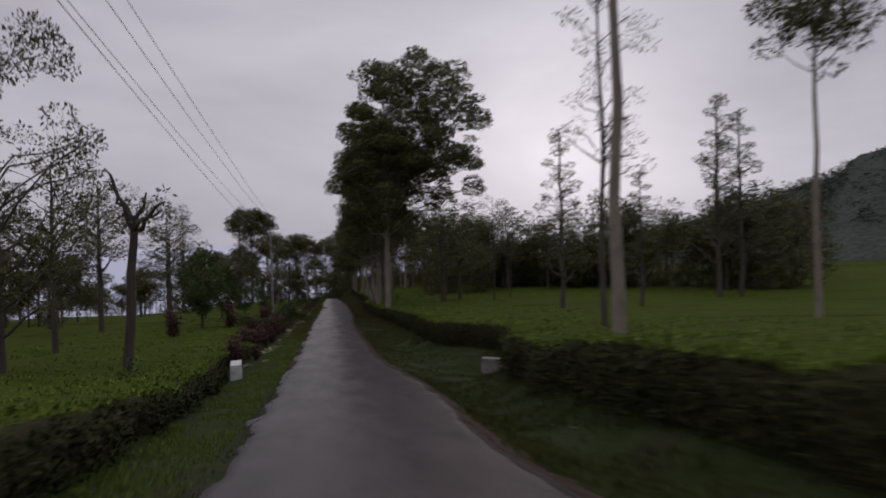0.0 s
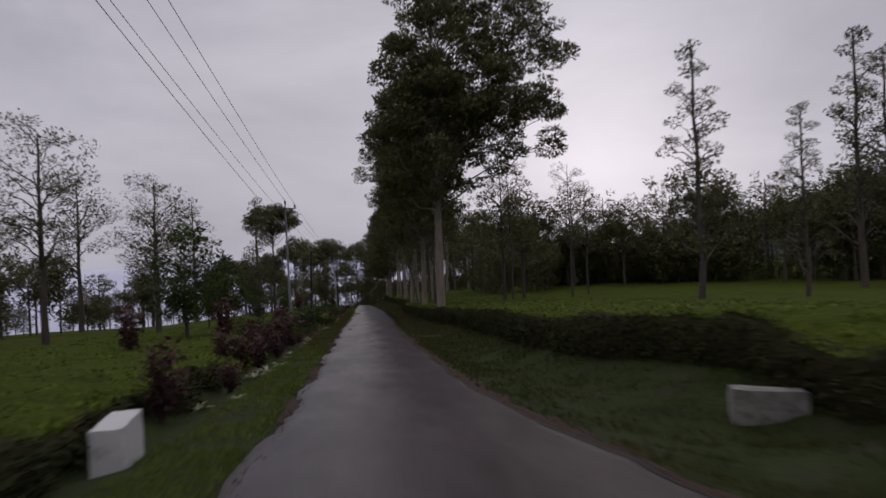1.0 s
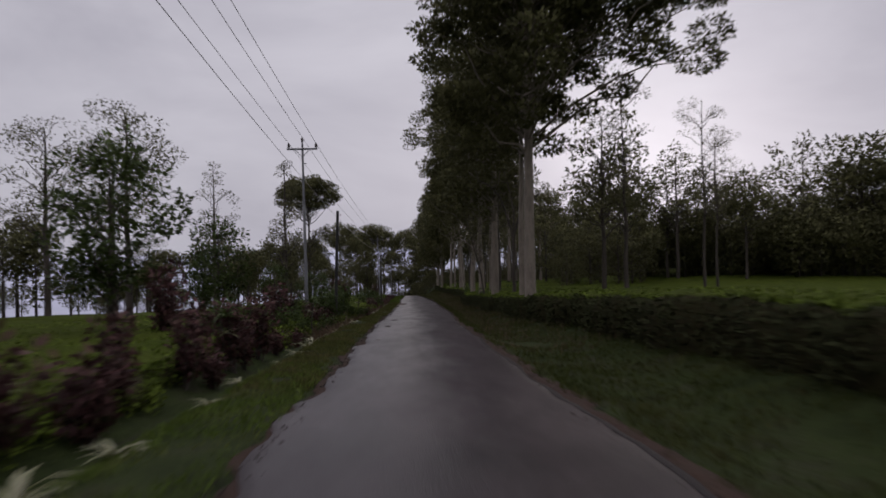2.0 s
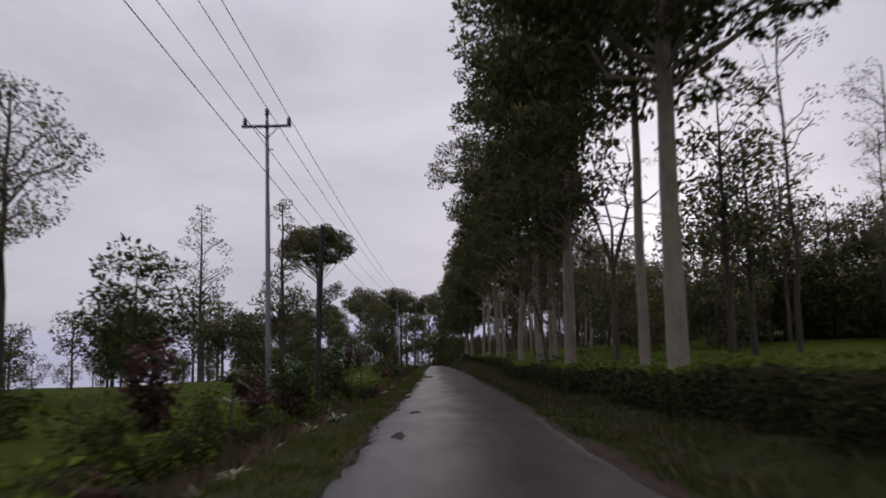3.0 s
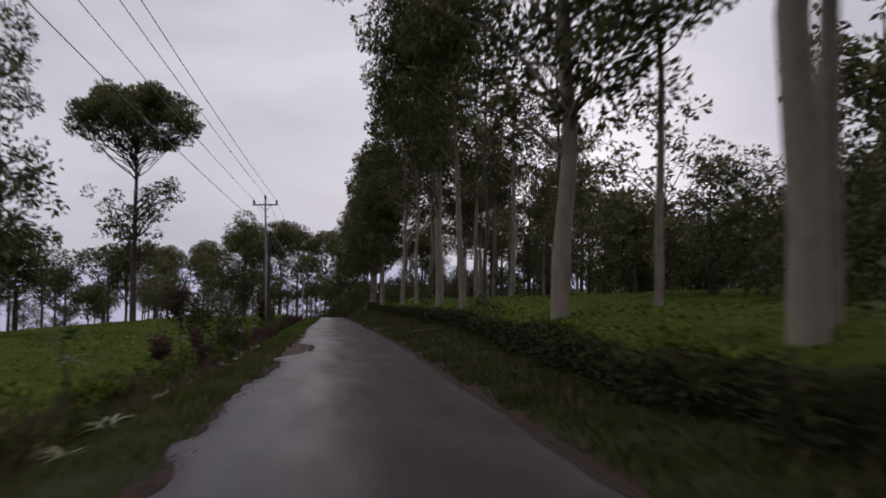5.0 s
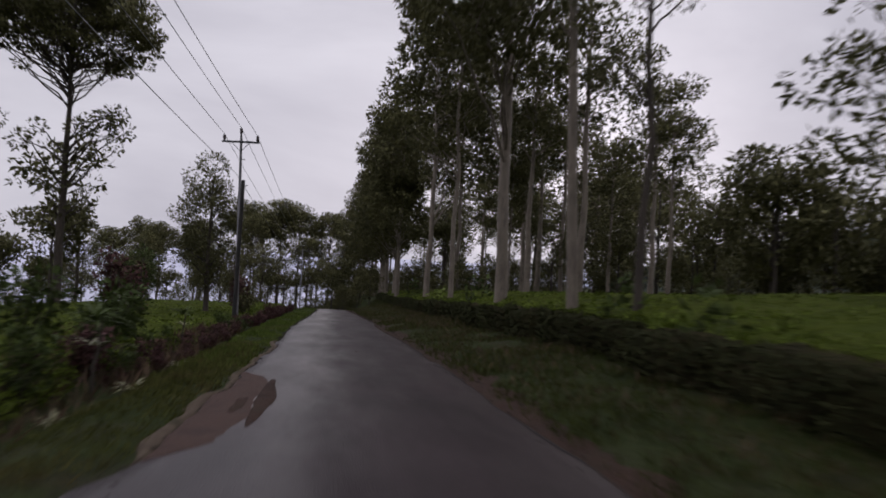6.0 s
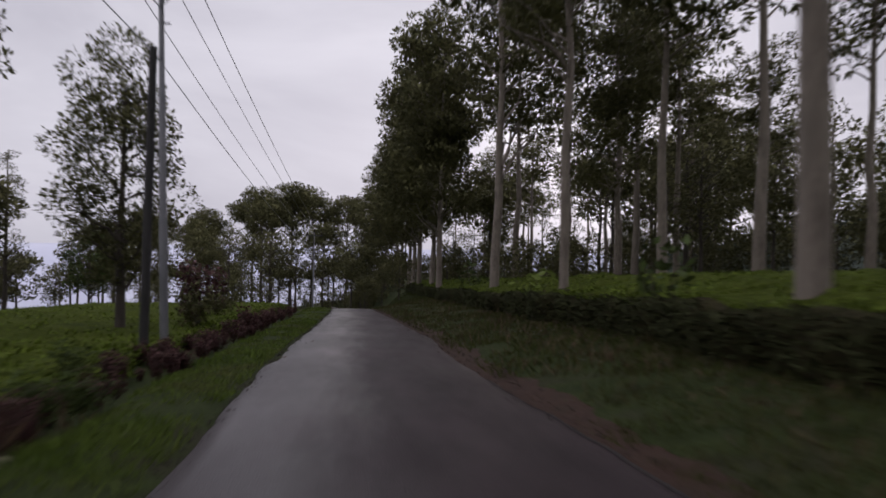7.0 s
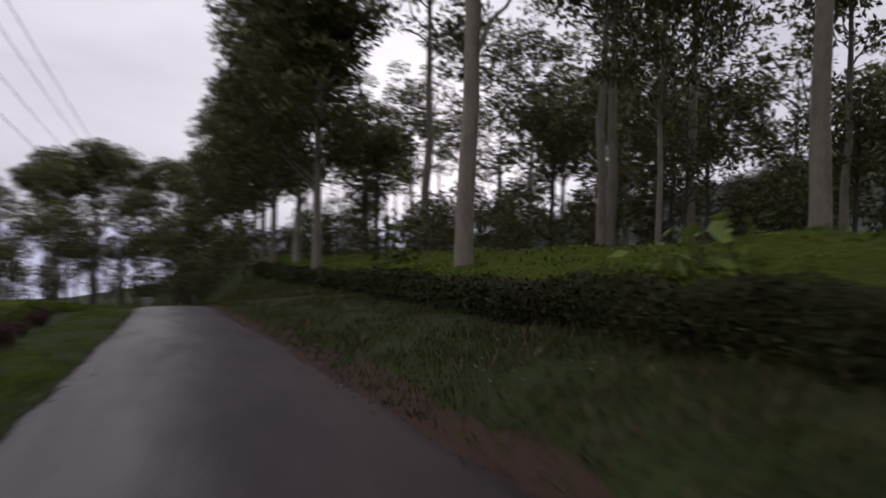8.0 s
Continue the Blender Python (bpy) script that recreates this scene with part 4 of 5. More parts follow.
for x, y, turn, size in [(-17.7, 81, 1.2, 1.32), (-28.2, 91.7, 0.2, 1.5), (-19, 62, 2.0, 1.32), (-26, 70, 0.4, 1.0), (-30, 118, 2.6, 0.9), (-34, 66, 0.8, 1.0), (-24, 54, 1.9, 0.9)]:
    again(airy_l, x, y, turn, size)
for x, y, turn, size in [(-21, 34, 1.0, 1.0), (-27, 46, 2.0, 1.1), (-34, 55, 0.4, 1.1), (-40, 74, 1.4, 1.2)]:
    again(oak_l, x, y, turn, size)
for x, y, turn, size in [(-30, 150, 1.0, 0.9), (-22, 168, 0.8, 0.8)]:
    again(spire_l, x, y, turn, size)
low_a = put(round_tree(51, 10, 3.0, 4.4, 40, None, 60, 0.4), -26, 150, 0, 1.0, "low round field tree against the pale valley", "tree", "trees of the lower field")
low_b = put(airy_tree(52, 10, 2.6, 34, LEAF_DARK, 45, 0.36), -30, 140, 0, 1.0, "loose low field tree against the pale valley", "tree", "trees of the lower field")
for i in range(42):
    y = rng.uniform(112, 262)
    x = -rng.uniform(15, 24 + (y - 80) * 0.40) + float(bend(min(y, 320))) * 0.8
    again([low_a, low_b, wood_b][int(rng.choice(3, p=[0.42, 0.43, 0.15]))], x, y, rng.uniform(0, 6.28), rng.uniform(0.6, 1.1))
for i in range(26):
    y = rng.uniform(8, 128)
    x = -rng.uniform(30, 62) - max(0, 60 - y) * 0.12
    again([low_a, low_b][int(rng.uniform() < 0.35)], x, y, rng.uniform(0, 6.28), rng.uniform(0.75, 1.2))
for i in range(14):
    y = rng.uniform(58, 160)
    again(wood_c, -rng.uniform(19, 44), y, rng.uniform(0, 6.28), rng.uniform(0.3, 0.55))
for i in range(20):
    y = rng.uniform(48, 118)
    again([low_a, low_b, wood_c][int(rng.choice(3, p=[0.3, 0.4, 0.3]))], -22 - 0.28 * (y - 40) * rng.uniform(0.2, 1.2) - rng.uniform(0, 12), y, rng.uniform(0, 6.28), rng.uniform(0.55, 0.95))
for i in range(14):
    y = rng.uniform(10, 150)
    again(wood_c, -rng.uniform(36, 64), y, rng.uniform(0, 6.28), rng.uniform(0.5, 0.9))


def grove_tree(seed, H, reach):
    """A tall forked tree with a dense domed cap and ragged, open lower boughs."""
    rng = np.random.default_rng(seed + 600)
    clumps = []
    for k in range(80):
        a, u = rng.uniform(0, 6.28), rng.uniform(0, 1) ** 0.55
        clumps.append(((math.cos(a) * reach * u, math.sin(a) * reach * u, H * (0.97 - 0.16 * u * u) - rng.uniform(0, 0.14) * H), rng.uniform(0.8, 1.4), 0.6))
    for k in range(40):
        a, u = rng.uniform(0, 6.28), rng.uniform(0.2, 1.0)
        clumps.append(((math.cos(a) * reach * u, math.sin(a) * reach * u, H * rng.uniform(0.42, 0.80)), rng.uniform(0.45, 0.9), 0.5))
    return tree("grove_tree", seed, H * 0.9, 0.32, clumps, 70, 0.42, LEAF_DARK, BARK_DARK, 0.8)


GROVE = "tall dome-crowned tree with open lower boughs, below the crest"
grove_a = put(grove_tree(81, 28, 5.2), -7.7, 268, 0, 1.0, GROVE, "tree", "grove below the crest")
grove_b = put(grove_tree(82, 24, 4.4), -15.0, 257, 0, 1.0, GROVE, "tree", "grove below the crest")
for k, x, y, turn, top in [(0, -26, 310, 1, 9.8), (0, -20.5, 285, 2, 7.5), (1, -0.4, 263, 0.6, 4.3), (1, -11.5, 261, 2.6, 6.6), (0, 5, 285, 1.9, 9.0), (1, -34, 291, 0.4, 2.5), (1, -30, 262, 1.4, -1.5),
                           (1, -42, 280, 2.2, 0.5), (0, -52, 300, 0.9, 2.5), (1, -25, 240, 2.9, -4.0), (1, -4.2, 240, 3.3, -2.5), (0, 14, 290, 1.0, 9.0), (1, -37, 250, 2.0, -3.0), (1, -48, 262, 0.3, -2.0)]:
    p = (grove_a, grove_b)[k]
    again(p, x, y, turn, (top - gz(x, y)) / (28, 24)[k])
for i in range(30):
    y = rng.uniform(176, 250)
    x = rng.uniform(-16 - 0.3 * (y - 160), 2.5)
    k = int(rng.uniform() < 0.5)
    top = -8.3 + (y - 127) * rng.uniform(-0.015, 0.05)
    if x > -9 and y < 205:
        top -= 2.5
    again((wood_a, wood_b)[k], x, y, rng.uniform(0, 6.28), (top - gz(x, y)) / (15, 16)[k], "slim dark tree below the crest of the road")
for i in range(24):
    y = rng.uniform(170, 232)
    x = rng.uniform(-50, 4.5)
    if abs(x - 1.3) > 2.6 or y > 186:
        again(wood_c, x, y, rng.uniform(0, 6.28), rng.uniform(0.3, 0.5), "dark bush below the crest of the road")
for x, y, turn, size in [(-12, 262, 0, 0.9), (-7, 256, 1, 0.7), (2, 262, 3, 1.0), (-17, 258, 1, 1.0), (-22, 250, 2, 0.9), (-14, 236, 2, 0.6), (-19, 238, 3, 0.7), (4, 236, 0, 0.8), (5.5, 222, 1, 0.7), (3.5, 246, 2, 0.9)]:
    again(wood_c, x, y, turn, size, "low dark bush under the far trees")


def dead_tree():
    rng = np.random.default_rng(9)
    root = new("dead_tree")
    line = wobble_line((0, 0, -0.3), (0.45, 0, 6.6), 7, 0.03, rng)
    child("trunk", mesh_of("trunk", *tube(line, np.linspace(0.21, 0.15, 7), 9), BARK_DARK, True), root)
    for q in [(-0.7, 0.2, 8.6), (0.9, 0.1, 7.6), (1.7, -0.2, 7.2), (-0.3, 0.5, 7.6), (1.4, 0.5, 6.9)]:
        child("limb", mesh_of("limb", *tube(wobble_line((0.4, 0, 5.8 + 0.2 * q[2] - 1.2), q, 5, 0.12, rng), np.linspace(0.13, 0.04, 5), 6), BARK_DARK, True), root)
    clumps = [((rng.uniform(-0.8, 1.8), rng.uniform(-0.8, 0.8), rng.uniform(5.2, 7.6)), 0.35, 0.7) for _ in range(22)]
    tagged(child("regrowth", crown_mesh("regrowth", clumps, 150, 0.2, LEAF_AIRY, rng), root), "thin leafy regrowth on the dead limbs", kind="stuff")
    return root


put(dead_tree(), -8.1, 29.4, 0, 1.0, "broken dead tree trunk with stubby limbs", "dead tree")


# ---- far hills ----
def ridge(name, mat, az0, az1, dist, heights, base, label):
    az = np.linspace(az0, az1, 160)
    h = np.interp(az, *zip(*heights)) * (0.92 + 0.16 * vnoise(az * 60, az * 0, 2.0, 71)) + vnoise(az * 60, az * 0, 0.35, 72) * 2.0
    V = []
    for k in range(9):
        u = k / 8
        d = dist * (1 + 0.55 * u)
        V.append(np.stack([np.sin(az) * d, np.cos(az) * d + 60, base + (h - base) * np.sin(u * np.pi / 2) + vnoise(az * 80, az * 0 + k, 1.0, 73) * 2 * u], -1))
    V = np.stack(V, 1)
    ob = new(name, mesh_of(name, V.reshape(-1, 3), grid_faces(len(az), 9)[:, ::-1], mat, True))
    return tagged(ob, label, "hill", kind="structure")


HILL_LINE = [(radians(a), h) for a, h in [(20, -12), (29.6, 3), (34.3, 14), (38.7, 25), (42.9, 38), (47.4, 53), (60, 88), (90, 110), (120, 60)]]
ridge("hill", HAZED_HILL, radians(20), radians(120), 330, HILL_LINE, -25, "dark forested hillside beyond the tea, its colour lightened for haze")


def hill_wood(count, seed):
    """Crowns of the trees that cover the hillside, as loose tufts of leaves."""
    rng = np.random.default_rng(seed)
    az, u = rng.uniform(radians(21), radians(80), count), rng.uniform(0.25, 1.0, count)
    h = np.interp(az, *zip(*HILL_LINE))
    d = 330 * (1 + 0.55 * u)
    P = np.stack([np.sin(az) * d, np.cos(az) * d + 60, -25 + (h + 25) * np.sin(u * np.pi / 2) + rng.uniform(0, 4, count)], -1)
    n = 26
    way = unit(rng.normal(0, 1, (count * n, 3)))
    C = np.repeat(P, n, 0) + way * np.repeat(rng.uniform(1.5, 3.6, count), n)[:, None] * (1, 1, 0.8)
    up = unit(np.cross(way, rng.normal(0, 1, (count * n, 3))))
    v, f = leaf_quads(C, way, up, rng.uniform(1.0, 2.2, count * n), rng.uniform(0.5, 1.1, count * n))
    return tagged(new("hill_wood", mesh_of("hill_wood", v, f, HAZED_HILL)), "woodland covering the hillside beyond the tea, its colour lightened for haze", "wood", kind="stuff")


hill_wood(1900, 17)
ridge("backdrop", HAZED_FAR_HILL, radians(-115), radians(28), 2600, [(radians(-115), -10), (radians(-60), -10), (radians(-30), -15), (radians(-8), 5), (radians(28), 0)], -900, "far hills across the valley, haze painted in as pale grey-blue")


# ---- power line ----
def tube_part(name, pts, radii, mat, parent, sides=10, label=""):
    return child(name, mesh_of(name, *tube(pts, radii, sides), mat, True), parent, label)


def bar(name, a, b, w, h, mat, parent):
    """A straight square-edged bar from a to b with softened edges."""
    a, b = Vector(a), Vector(b)
    bm = bmesh.new()
    bmesh.ops.create_cube(bm, size=1)
    bmesh.ops.scale(bm, vec=(w, (b - a).length, h), verts=bm.verts)
    bmesh.ops.bevel(bm, geom=bm.edges[:], offset=min(w, h) * 0.15, segments=1, affect="EDGES")
    bmesh.ops.transform(bm, matrix=Matrix.Translation((a + b) / 2) @ (b - a).to_track_quat("Y", "Z").to_matrix().to_4x4(), verts=bm.verts)
    return part(name, bm, mat, parent)


def insulator(parent, x, z):
    prof = [(0, 0.02), (0.04, 0.03), (0.05, 0.075), (0.10, 0.085), (0.12, 0.06), (0.16, 0.085), (0.19, 0.065), (0.25, 0.08), (0.29, 0.05), (0.32, 0.03)]
    tube_part("insulator", [(x, 0, z + p) for p, _ in prof], [r for _, r in prof], INSULATOR, parent, 12, "brown glazed pin insulator")


def power_pole(H, arm=1.8):
    root = new("power_pole")
    tube_part("pole", [(0, 0, -0.5), (0, 0, H * 0.33), (0, 0, H * 0.34), (0, 0, H * 0.66), (0, 0, H * 0.67), (0, 0, H - 0.45)], [0.105, 0.10, 0.088, 0.082, 0.07, 0.06], STEEL, root, 14)
    za = H - 0.72
    crossarm = bar("crossarm", (-arm / 2, -0.09, za), (arm / 2, -0.09, za), 0.07, 0.10, DARK_METAL, root)
    for s in (-1, 1):
        bar("brace", (0.0, -0.09, za - 0.48), (s * 0.42, -0.09, za - 0.04), 0.03, 0.03, DARK_METAL, crossarm)
        insulator(crossarm, s * (arm / 2 - 0.1), za + 0.05)
    tube_part("top_pin", [(0, 0, H - 0.5), (0, 0, H - 0.28)], [0.05, 0.045], DARK_METAL, root, 8)
    insulator(root, 0, H - 0.32)
    bar("cable_bracket", (0, 0, za - 0.85), (0.22, 0, za - 0.85), 0.04, 0.04, DARK_METAL, root)
    return root


POLES = [(-6.1, 1.5, 11.2, 0.0), (-6.05, 77.3, 10.9, 0.1), (-4.2, 137.2, 9.6, 0.3), (-3.6, 198.0, 10.0, 0.0)]
tips = []
for x, y, H, lean in POLES:
    p = power_pole(H)
    p.location, p.rotation_euler = (x + lean, y, gz(x, y)), (0, -lean / H, 0)
    tagged(p, "grey steel power pole with a crossarm and three insulators", "power pole", "power poles along the road")
    z = gz(x, y)
    low = 2.3 if y > 10 else 1.3
    tips.append([(x - 0.8, y - 0.09, z + H - 0.35), (x, y, z + H + 0.0), (x + 0.8, y - 0.09, z + H - 0.35), (x - 0.12, y, z + H - low)])
# the wires go on past the ends of the line
tips.insert(0, [tuple(2 * np.array(a) - np.array(b)) for a, b in zip(tips[0], tips[1])])
for k in range(4):
    pts = []
    for a, b in zip(tips[:-1], tips[1:]):
        for t in np.linspace(0, 1, 14)[:-1]:
            q = np.array(a[k]) * (1 - t) + np.array(b[k]) * t
            q[2] -= (0.55 if k < 3 else 0.6) * 4 * t * (1 - t)
            pts.append(q)
    pts.append(np.array(tips[-1][k]))
    w = new("power_line", mesh_of("power_line", *tube(pts, [0.013] * len(pts), 6), CABLE, True))
    tagged(w, "thin sagging overhead wire between the poles", "power line", "overhead wires")


def stub_pole(H, lean):
    root = new("wooden_pole")
    tube_part("pole", [(0, 0, -0.4), (lean * 0.5, 0, H * 0.5), (lean, 0, H)], [0.10, 0.09, 0.08], BLACK_POLE, root, 12)
    bar("hook", (lean, 0, H - 0.3), (lean + 0.2, 0, H - 0.22), 0.03, 0.03, DARK_METAL, root)
    return root


for x, y, H, lean in [(-4.3, 77.4, 6.5, 0.25), (-3.68, 134.7, 6.6, 0.06)]:
    s = stub_pole(H, lean)
    s.location = (x, y, gz(x, y))
    tagged(s, "black tarred pole standing beside the taller power pole", "pole", "black poles")


# ---- roadside posts ----
def block(name, w, d, h, mat, seed, chip=0.02):
    """A hand-cast block with worn corners and an uneven face."""
    bm = bmesh.new()
    bmesh.ops.create_cube(bm, size=1)
    bmesh.ops.scale(bm, vec=(w, d, h), verts=bm.verts)
    bmesh.ops.translate(bm, vec=(0, 0, h / 2), verts=bm.verts)
    bmesh.ops.subdivide_edges(bm, edges=bm.edges[:], cuts=4, use_grid_fill=True)
    for v in bm.verts:
        v.co += noise.noise_vector(v.co * 6 + Vector((seed, 0, 0))) * chip
    me = bpy.data.meshes.new(name)
    bm.to_mesh(me)
    bm.free()
    me.materials.append(mat)
    return new(name, me)


post = block("kerb_post", 0.42, 1.3, 0.95, WHITEWASH, 1, 0.012)
post.location, post.rotation_euler = (-3.70, 28.4, gz(-3.82, 28.4) - 0.22), (0, 0, radians(6))
tagged(post, "whitewashed concrete culvert post on the verge", "concrete post", "culvert posts")
slab = block("culvert_wall", 1.35, 0.45, 1.0, CONCRETE, 5, 0.05)
slab.location, slab.rotation_euler = (7.55, 30.6, -4.85), (0, radians(3), radians(-18))
tagged(slab, "stained pale concrete culvert wall below the tea", "concrete block", "culvert posts")


marker = block("marker_stone", 0.6, 0.3, 0.9, CONCRETE, 9, 0.03)
marker.location = (-0.95, 188.7, gz(-0.95, 188.7) - 0.1)
tagged(marker, "small pale concrete marker stone beside the far road bend", "marker stone")


# ---- plants of the left border ----
def rosette(kind, seed, n, length, width, mat, rise=(0.5, 1.1), stem=0.0):
    """Long arching leaves from one heart, each bent down at its end."""
    rng = np.random.default_rng(seed)
    V, F, c = [], [], 0
    for i in range(n):
        a, up, l = rng.uniform(0, 6.28), rng.uniform(*rise), length * rng.uniform(0.65, 1.15)
        d = np.array([math.cos(a), math.sin(a), 0])
        s = np.array([-math.sin(a), math.cos(a), 0])
        pts = [np.array([0, 0, stem]) + d * l * t * math.cos(up * (1 - 0.5 * t)) + np.array([0, 0, l * (math.sin(up) * t - 0.55 * t * t)]) for t in (0, 0.3, 0.62, 1.0)]
        for p, w in zip(pts, (0.5, 1.0, 0.8, 0.08)):
            V += [p + s * width * w * 0.5, p + np.array([0, 0, -0.15 * width * w]), p - s * width * w * 0.5]
        for k in range(3):
            b = c + 3 * k
            F += [(b, b + 1, b + 4, b + 3), (b + 1, b + 2, b + 5, b + 4)]
        c += 12
    return mesh_of(kind, V, F, mat, True)


def red_shrub(seed, H):
    rng = np.random.default_rng(seed)
    root = new("red_shrub")
    clumps = []
    for i in range(7):
        top = (rng.normal(0, 0.17), rng.normal(0, 0.17), H * rng.uniform(0.55, 1.0))
        child("stem", mesh_of("stem", *tube(wobble_line((rng.normal(0, 0.06), rng.normal(0, 0.06), -0.1), top, 4, 0.03, rng), [0.022, 0.018, 0.014, 0.01], 5), BARK_DARK, True), root)
        clumps += [(top, 0.22, 1.2), ((top[0] * 0.8, top[1] * 0.8, top[2] * 0.7), 0.22, 1.1), ((top[0] * 0.5, top[1] * 0.5, top[2] * 0.4), 0.2, 1.0)]
    child("foliage", crown_mesh("foliage", clumps, 620, 0.15, LEAF_RED, rng, 0.2), root)
    return root


def pale_plant(seed):
    root = new("striped_plant")
    for i in range(17):
        child("leaf", rosette("leaf", seed * 50 + i, 1, 0.75, 0.09, LEAF_PALE, (0.4, 1.3)), root)
    return root


def green_shrub(seed, H, leaf, size=0.16, per=330):
    rng = np.random.default_rng(seed)
    root = new("green_shrub")
    clumps = []
    for i in range(6):
        top = (rng.normal(0, 0.3), rng.normal(0, 0.3), H * rng.uniform(0.55, 1.0))
        child("stem", mesh_of("stem", *tube(wobble_line((0, 0, -0.1), top, 4, 0.03, rng), [0.02, 0.016, 0.012, 0.008], 5), BARK_DARK, True), root)
        clumps += [(top, 0.36, 0.8), ((top[0] * 0.7, top[1] * 0.7, top[2] * 0.6), 0.33, 0.8)]
    child("foliage", crown_mesh("foliage", clumps, per, size, leaf, rng, 0.1), root)
    return root


red_a = put(red_shrub(1, 1.5), -4.4, 33.1, 0, 1.0, "dark red-leaved shrub in the roadside border", "shrub", "red shrubs along the verge")
red_b = put(red_shrub(2, 1.1), -4.2, 45.6, 0, 1.0, "low dark red-leaved shrub in the roadside border", "shrub", "red shrubs along the verge")
pale_a = put(pale_plant(3), -3.5, 42.6, 0, 1.0, "pale striped rosette plant with arching leaves", "plant", "striped plants along the verge")
pale_b = put(pale_plant(4), -3.3, 60.0, 0, 0.8, "pale striped rosette plant with arching leaves", "plant", "striped plants along the verge")
shrub_a = put(green_shrub(5, 1.6, LEAF_FRESH), -5.4, 58.0, 0, 1.0, "leafy green shrub in the roadside border", "shrub", "green shrubs along the verge")
rng = np.random.default_rng(12)
for x, y, k, size in [(-11.2, 52.8, 0, 1.5), (-8.3, 60.1, 0, 1.6), (-7.2, 78.5, 0, 0.9), (-5.0, 42.8, 0, 0.9), (-4.6, 44.0, 1, 1.1), (-3.9, 38.0, 1, 0.7), (-7.6, 82.5, 0, 0.9), (-5.6, 66, 0, 1.2), (-6.0, 56.5, 1, 1.2),
                      (-4.6, 47.2, 0, 0.9), (-4.4, 50.1, 0, 0.9), (-4.3, 53.2, 0, 1.0), (-4.2, 56.0, 0, 1.1), (-4.6, 70.3, 1, 0.8), (-4.2, 72.4, 1, 0.75), (-5.3, 73.4, 0, 0.7), (-10.5, 140, 0, 1.9), (-9.2, 138.4, 0, 1.5), (-4.7, 144, 0, 1.35), (-5.5, 152, 0, 1.3), (-2.9, 143.6, 1, 0.8)]:
    again((red_a, red_b)[k], x, y, rng.uniform(0, 6.28), size)
for y in np.arange(47, 185, 1.7):
    y = y + rng.uniform(-0.7, 0.7)
    pick = rng.uniform()
    x = float(edge_left(y)) - rng.uniform(2.3, 3.3)
    dense = 0.45 if y < 60 else 0.92 if 104 < y < 118 else 0.2
    small = 0.75 if y < 60 else 0.8 if 104 < y < 118 else 0.4
    if 84 < y < 104 or y > 118:
        continue
    if pick < dense:
        again(red_a if rng.uniform() < 0.5 else red_b, x, y, rng.uniform(0, 6.28), small * rng.uniform(0.6, 1.05))
    elif pick < 0.7:
        again(shrub_a, x - 0.4, y, rng.uniform(0, 6.28), rng.uniform(0.6, 1.2))
for x, y, size in [(-3.8, 41.8, 0.8), (-4.2, 35.4, 0.7), (-3.1, 34.7, 0.45), (-3.4, 50.2, 0.6)]:
    again(pale_b, x, y, y, size)
for y in [44.1, 47.5, 52.8, 55.2, 58.1, 61.5, 63.0, 66, 69, 71, 73.5, 80, 83, 86.2, 87.6, 89.2, 91, 92.4, 94.8, 97, 100, 103, 106.8, 108.6, 111, 113.5, 117, 121, 126]:
    again(pale_a if int(y) % 2 else pale_b, float(edge_left(y)) - rng.uniform(1.3, 1.7), y, rng.uniform(0, 6.28), rng.uniform(0.4, 0.72))
for x, y, size in [(-4.9, 44.5, 0.8)]:
    p = again(pale_a, x, y, 0.5, size, "large pale-leaved plant standing in the tea")
    p.location.z += 0.55
p = again(pale_a, -4.5, 15.4, 1.3, 0.75, "large pale-leaved plant standing in the tea")
p.location.z += 0.4
for i in range(46):
    y = rng.uniform(58, 132)
    if 68 < y < 78 or 84 < y < 106:
        continue
    again(shrub_a if rng.uniform() < 0.7 else red_b, float(edge_left(y)) - rng.uniform(1.5, 3.0), y, rng.uniform(0, 6.28), rng.uniform(0.28, 0.6))
for y in [74.5, 76, 77.5, 79, 80.5, 82, 83.5, 85.0]:
    again(shrub_a, -4.1 - rng.uniform(0, 1.3), y, rng.uniform(0, 6.28), rng.uniform(0.75, 1.15) * (0.8 if y < 79 else 1.2))
for y in [62, 64.5, 79, 82]:
    again(shrub_a, -6.2 - rng.uniform(0, 1.5), y, rng.uniform(0, 6.28), rng.uniform(0.6, 1.1))

for i in range(46):
    y = rng.uniform(114, 156)
    again(red_b if rng.uniform() < 0.7 else red_a, float(edge_left(y)) - rng.uniform(1.55, 2.6), y, rng.uniform(0, 6.28), rng.uniform(0.2, 0.4))
for y in np.arange(116, 152, 0.55):
    y = y + rng.uniform(-0.2, 0.2)
    again(red_b if rng.uniform() < 0.5 else red_a, float(edge_left(y)) - rng.uniform(1.5, 2.4), y, rng.uniform(0, 6.28), rng.uniform(0.24, 0.42))
for x, y, size in [(-4.1, 118.5, 1.1), (-3.6, 115.5, 0.8), (-4.6, 121.5, 1.0), (-3.3, 112.0, 0.7), (-5.2, 116.5, 1.2)]:
    again(shrub_a, x, y, rng.uniform(0, 6.28), size)
stick = new("bamboo_stick", mesh_of("bamboo_stick", *tube([(0, 0, -0.1), (0.06, 0.42, 0.42), (0.1, 0.9, 0.85)], [0.022, 0.02, 0.017], 8), BARK_PALE, True))
stick.location = (-3.5, 74.3, gz(-3.5, 74.3))
tagged(stick, "pale bamboo stick leaning out of the ditch", "stick")


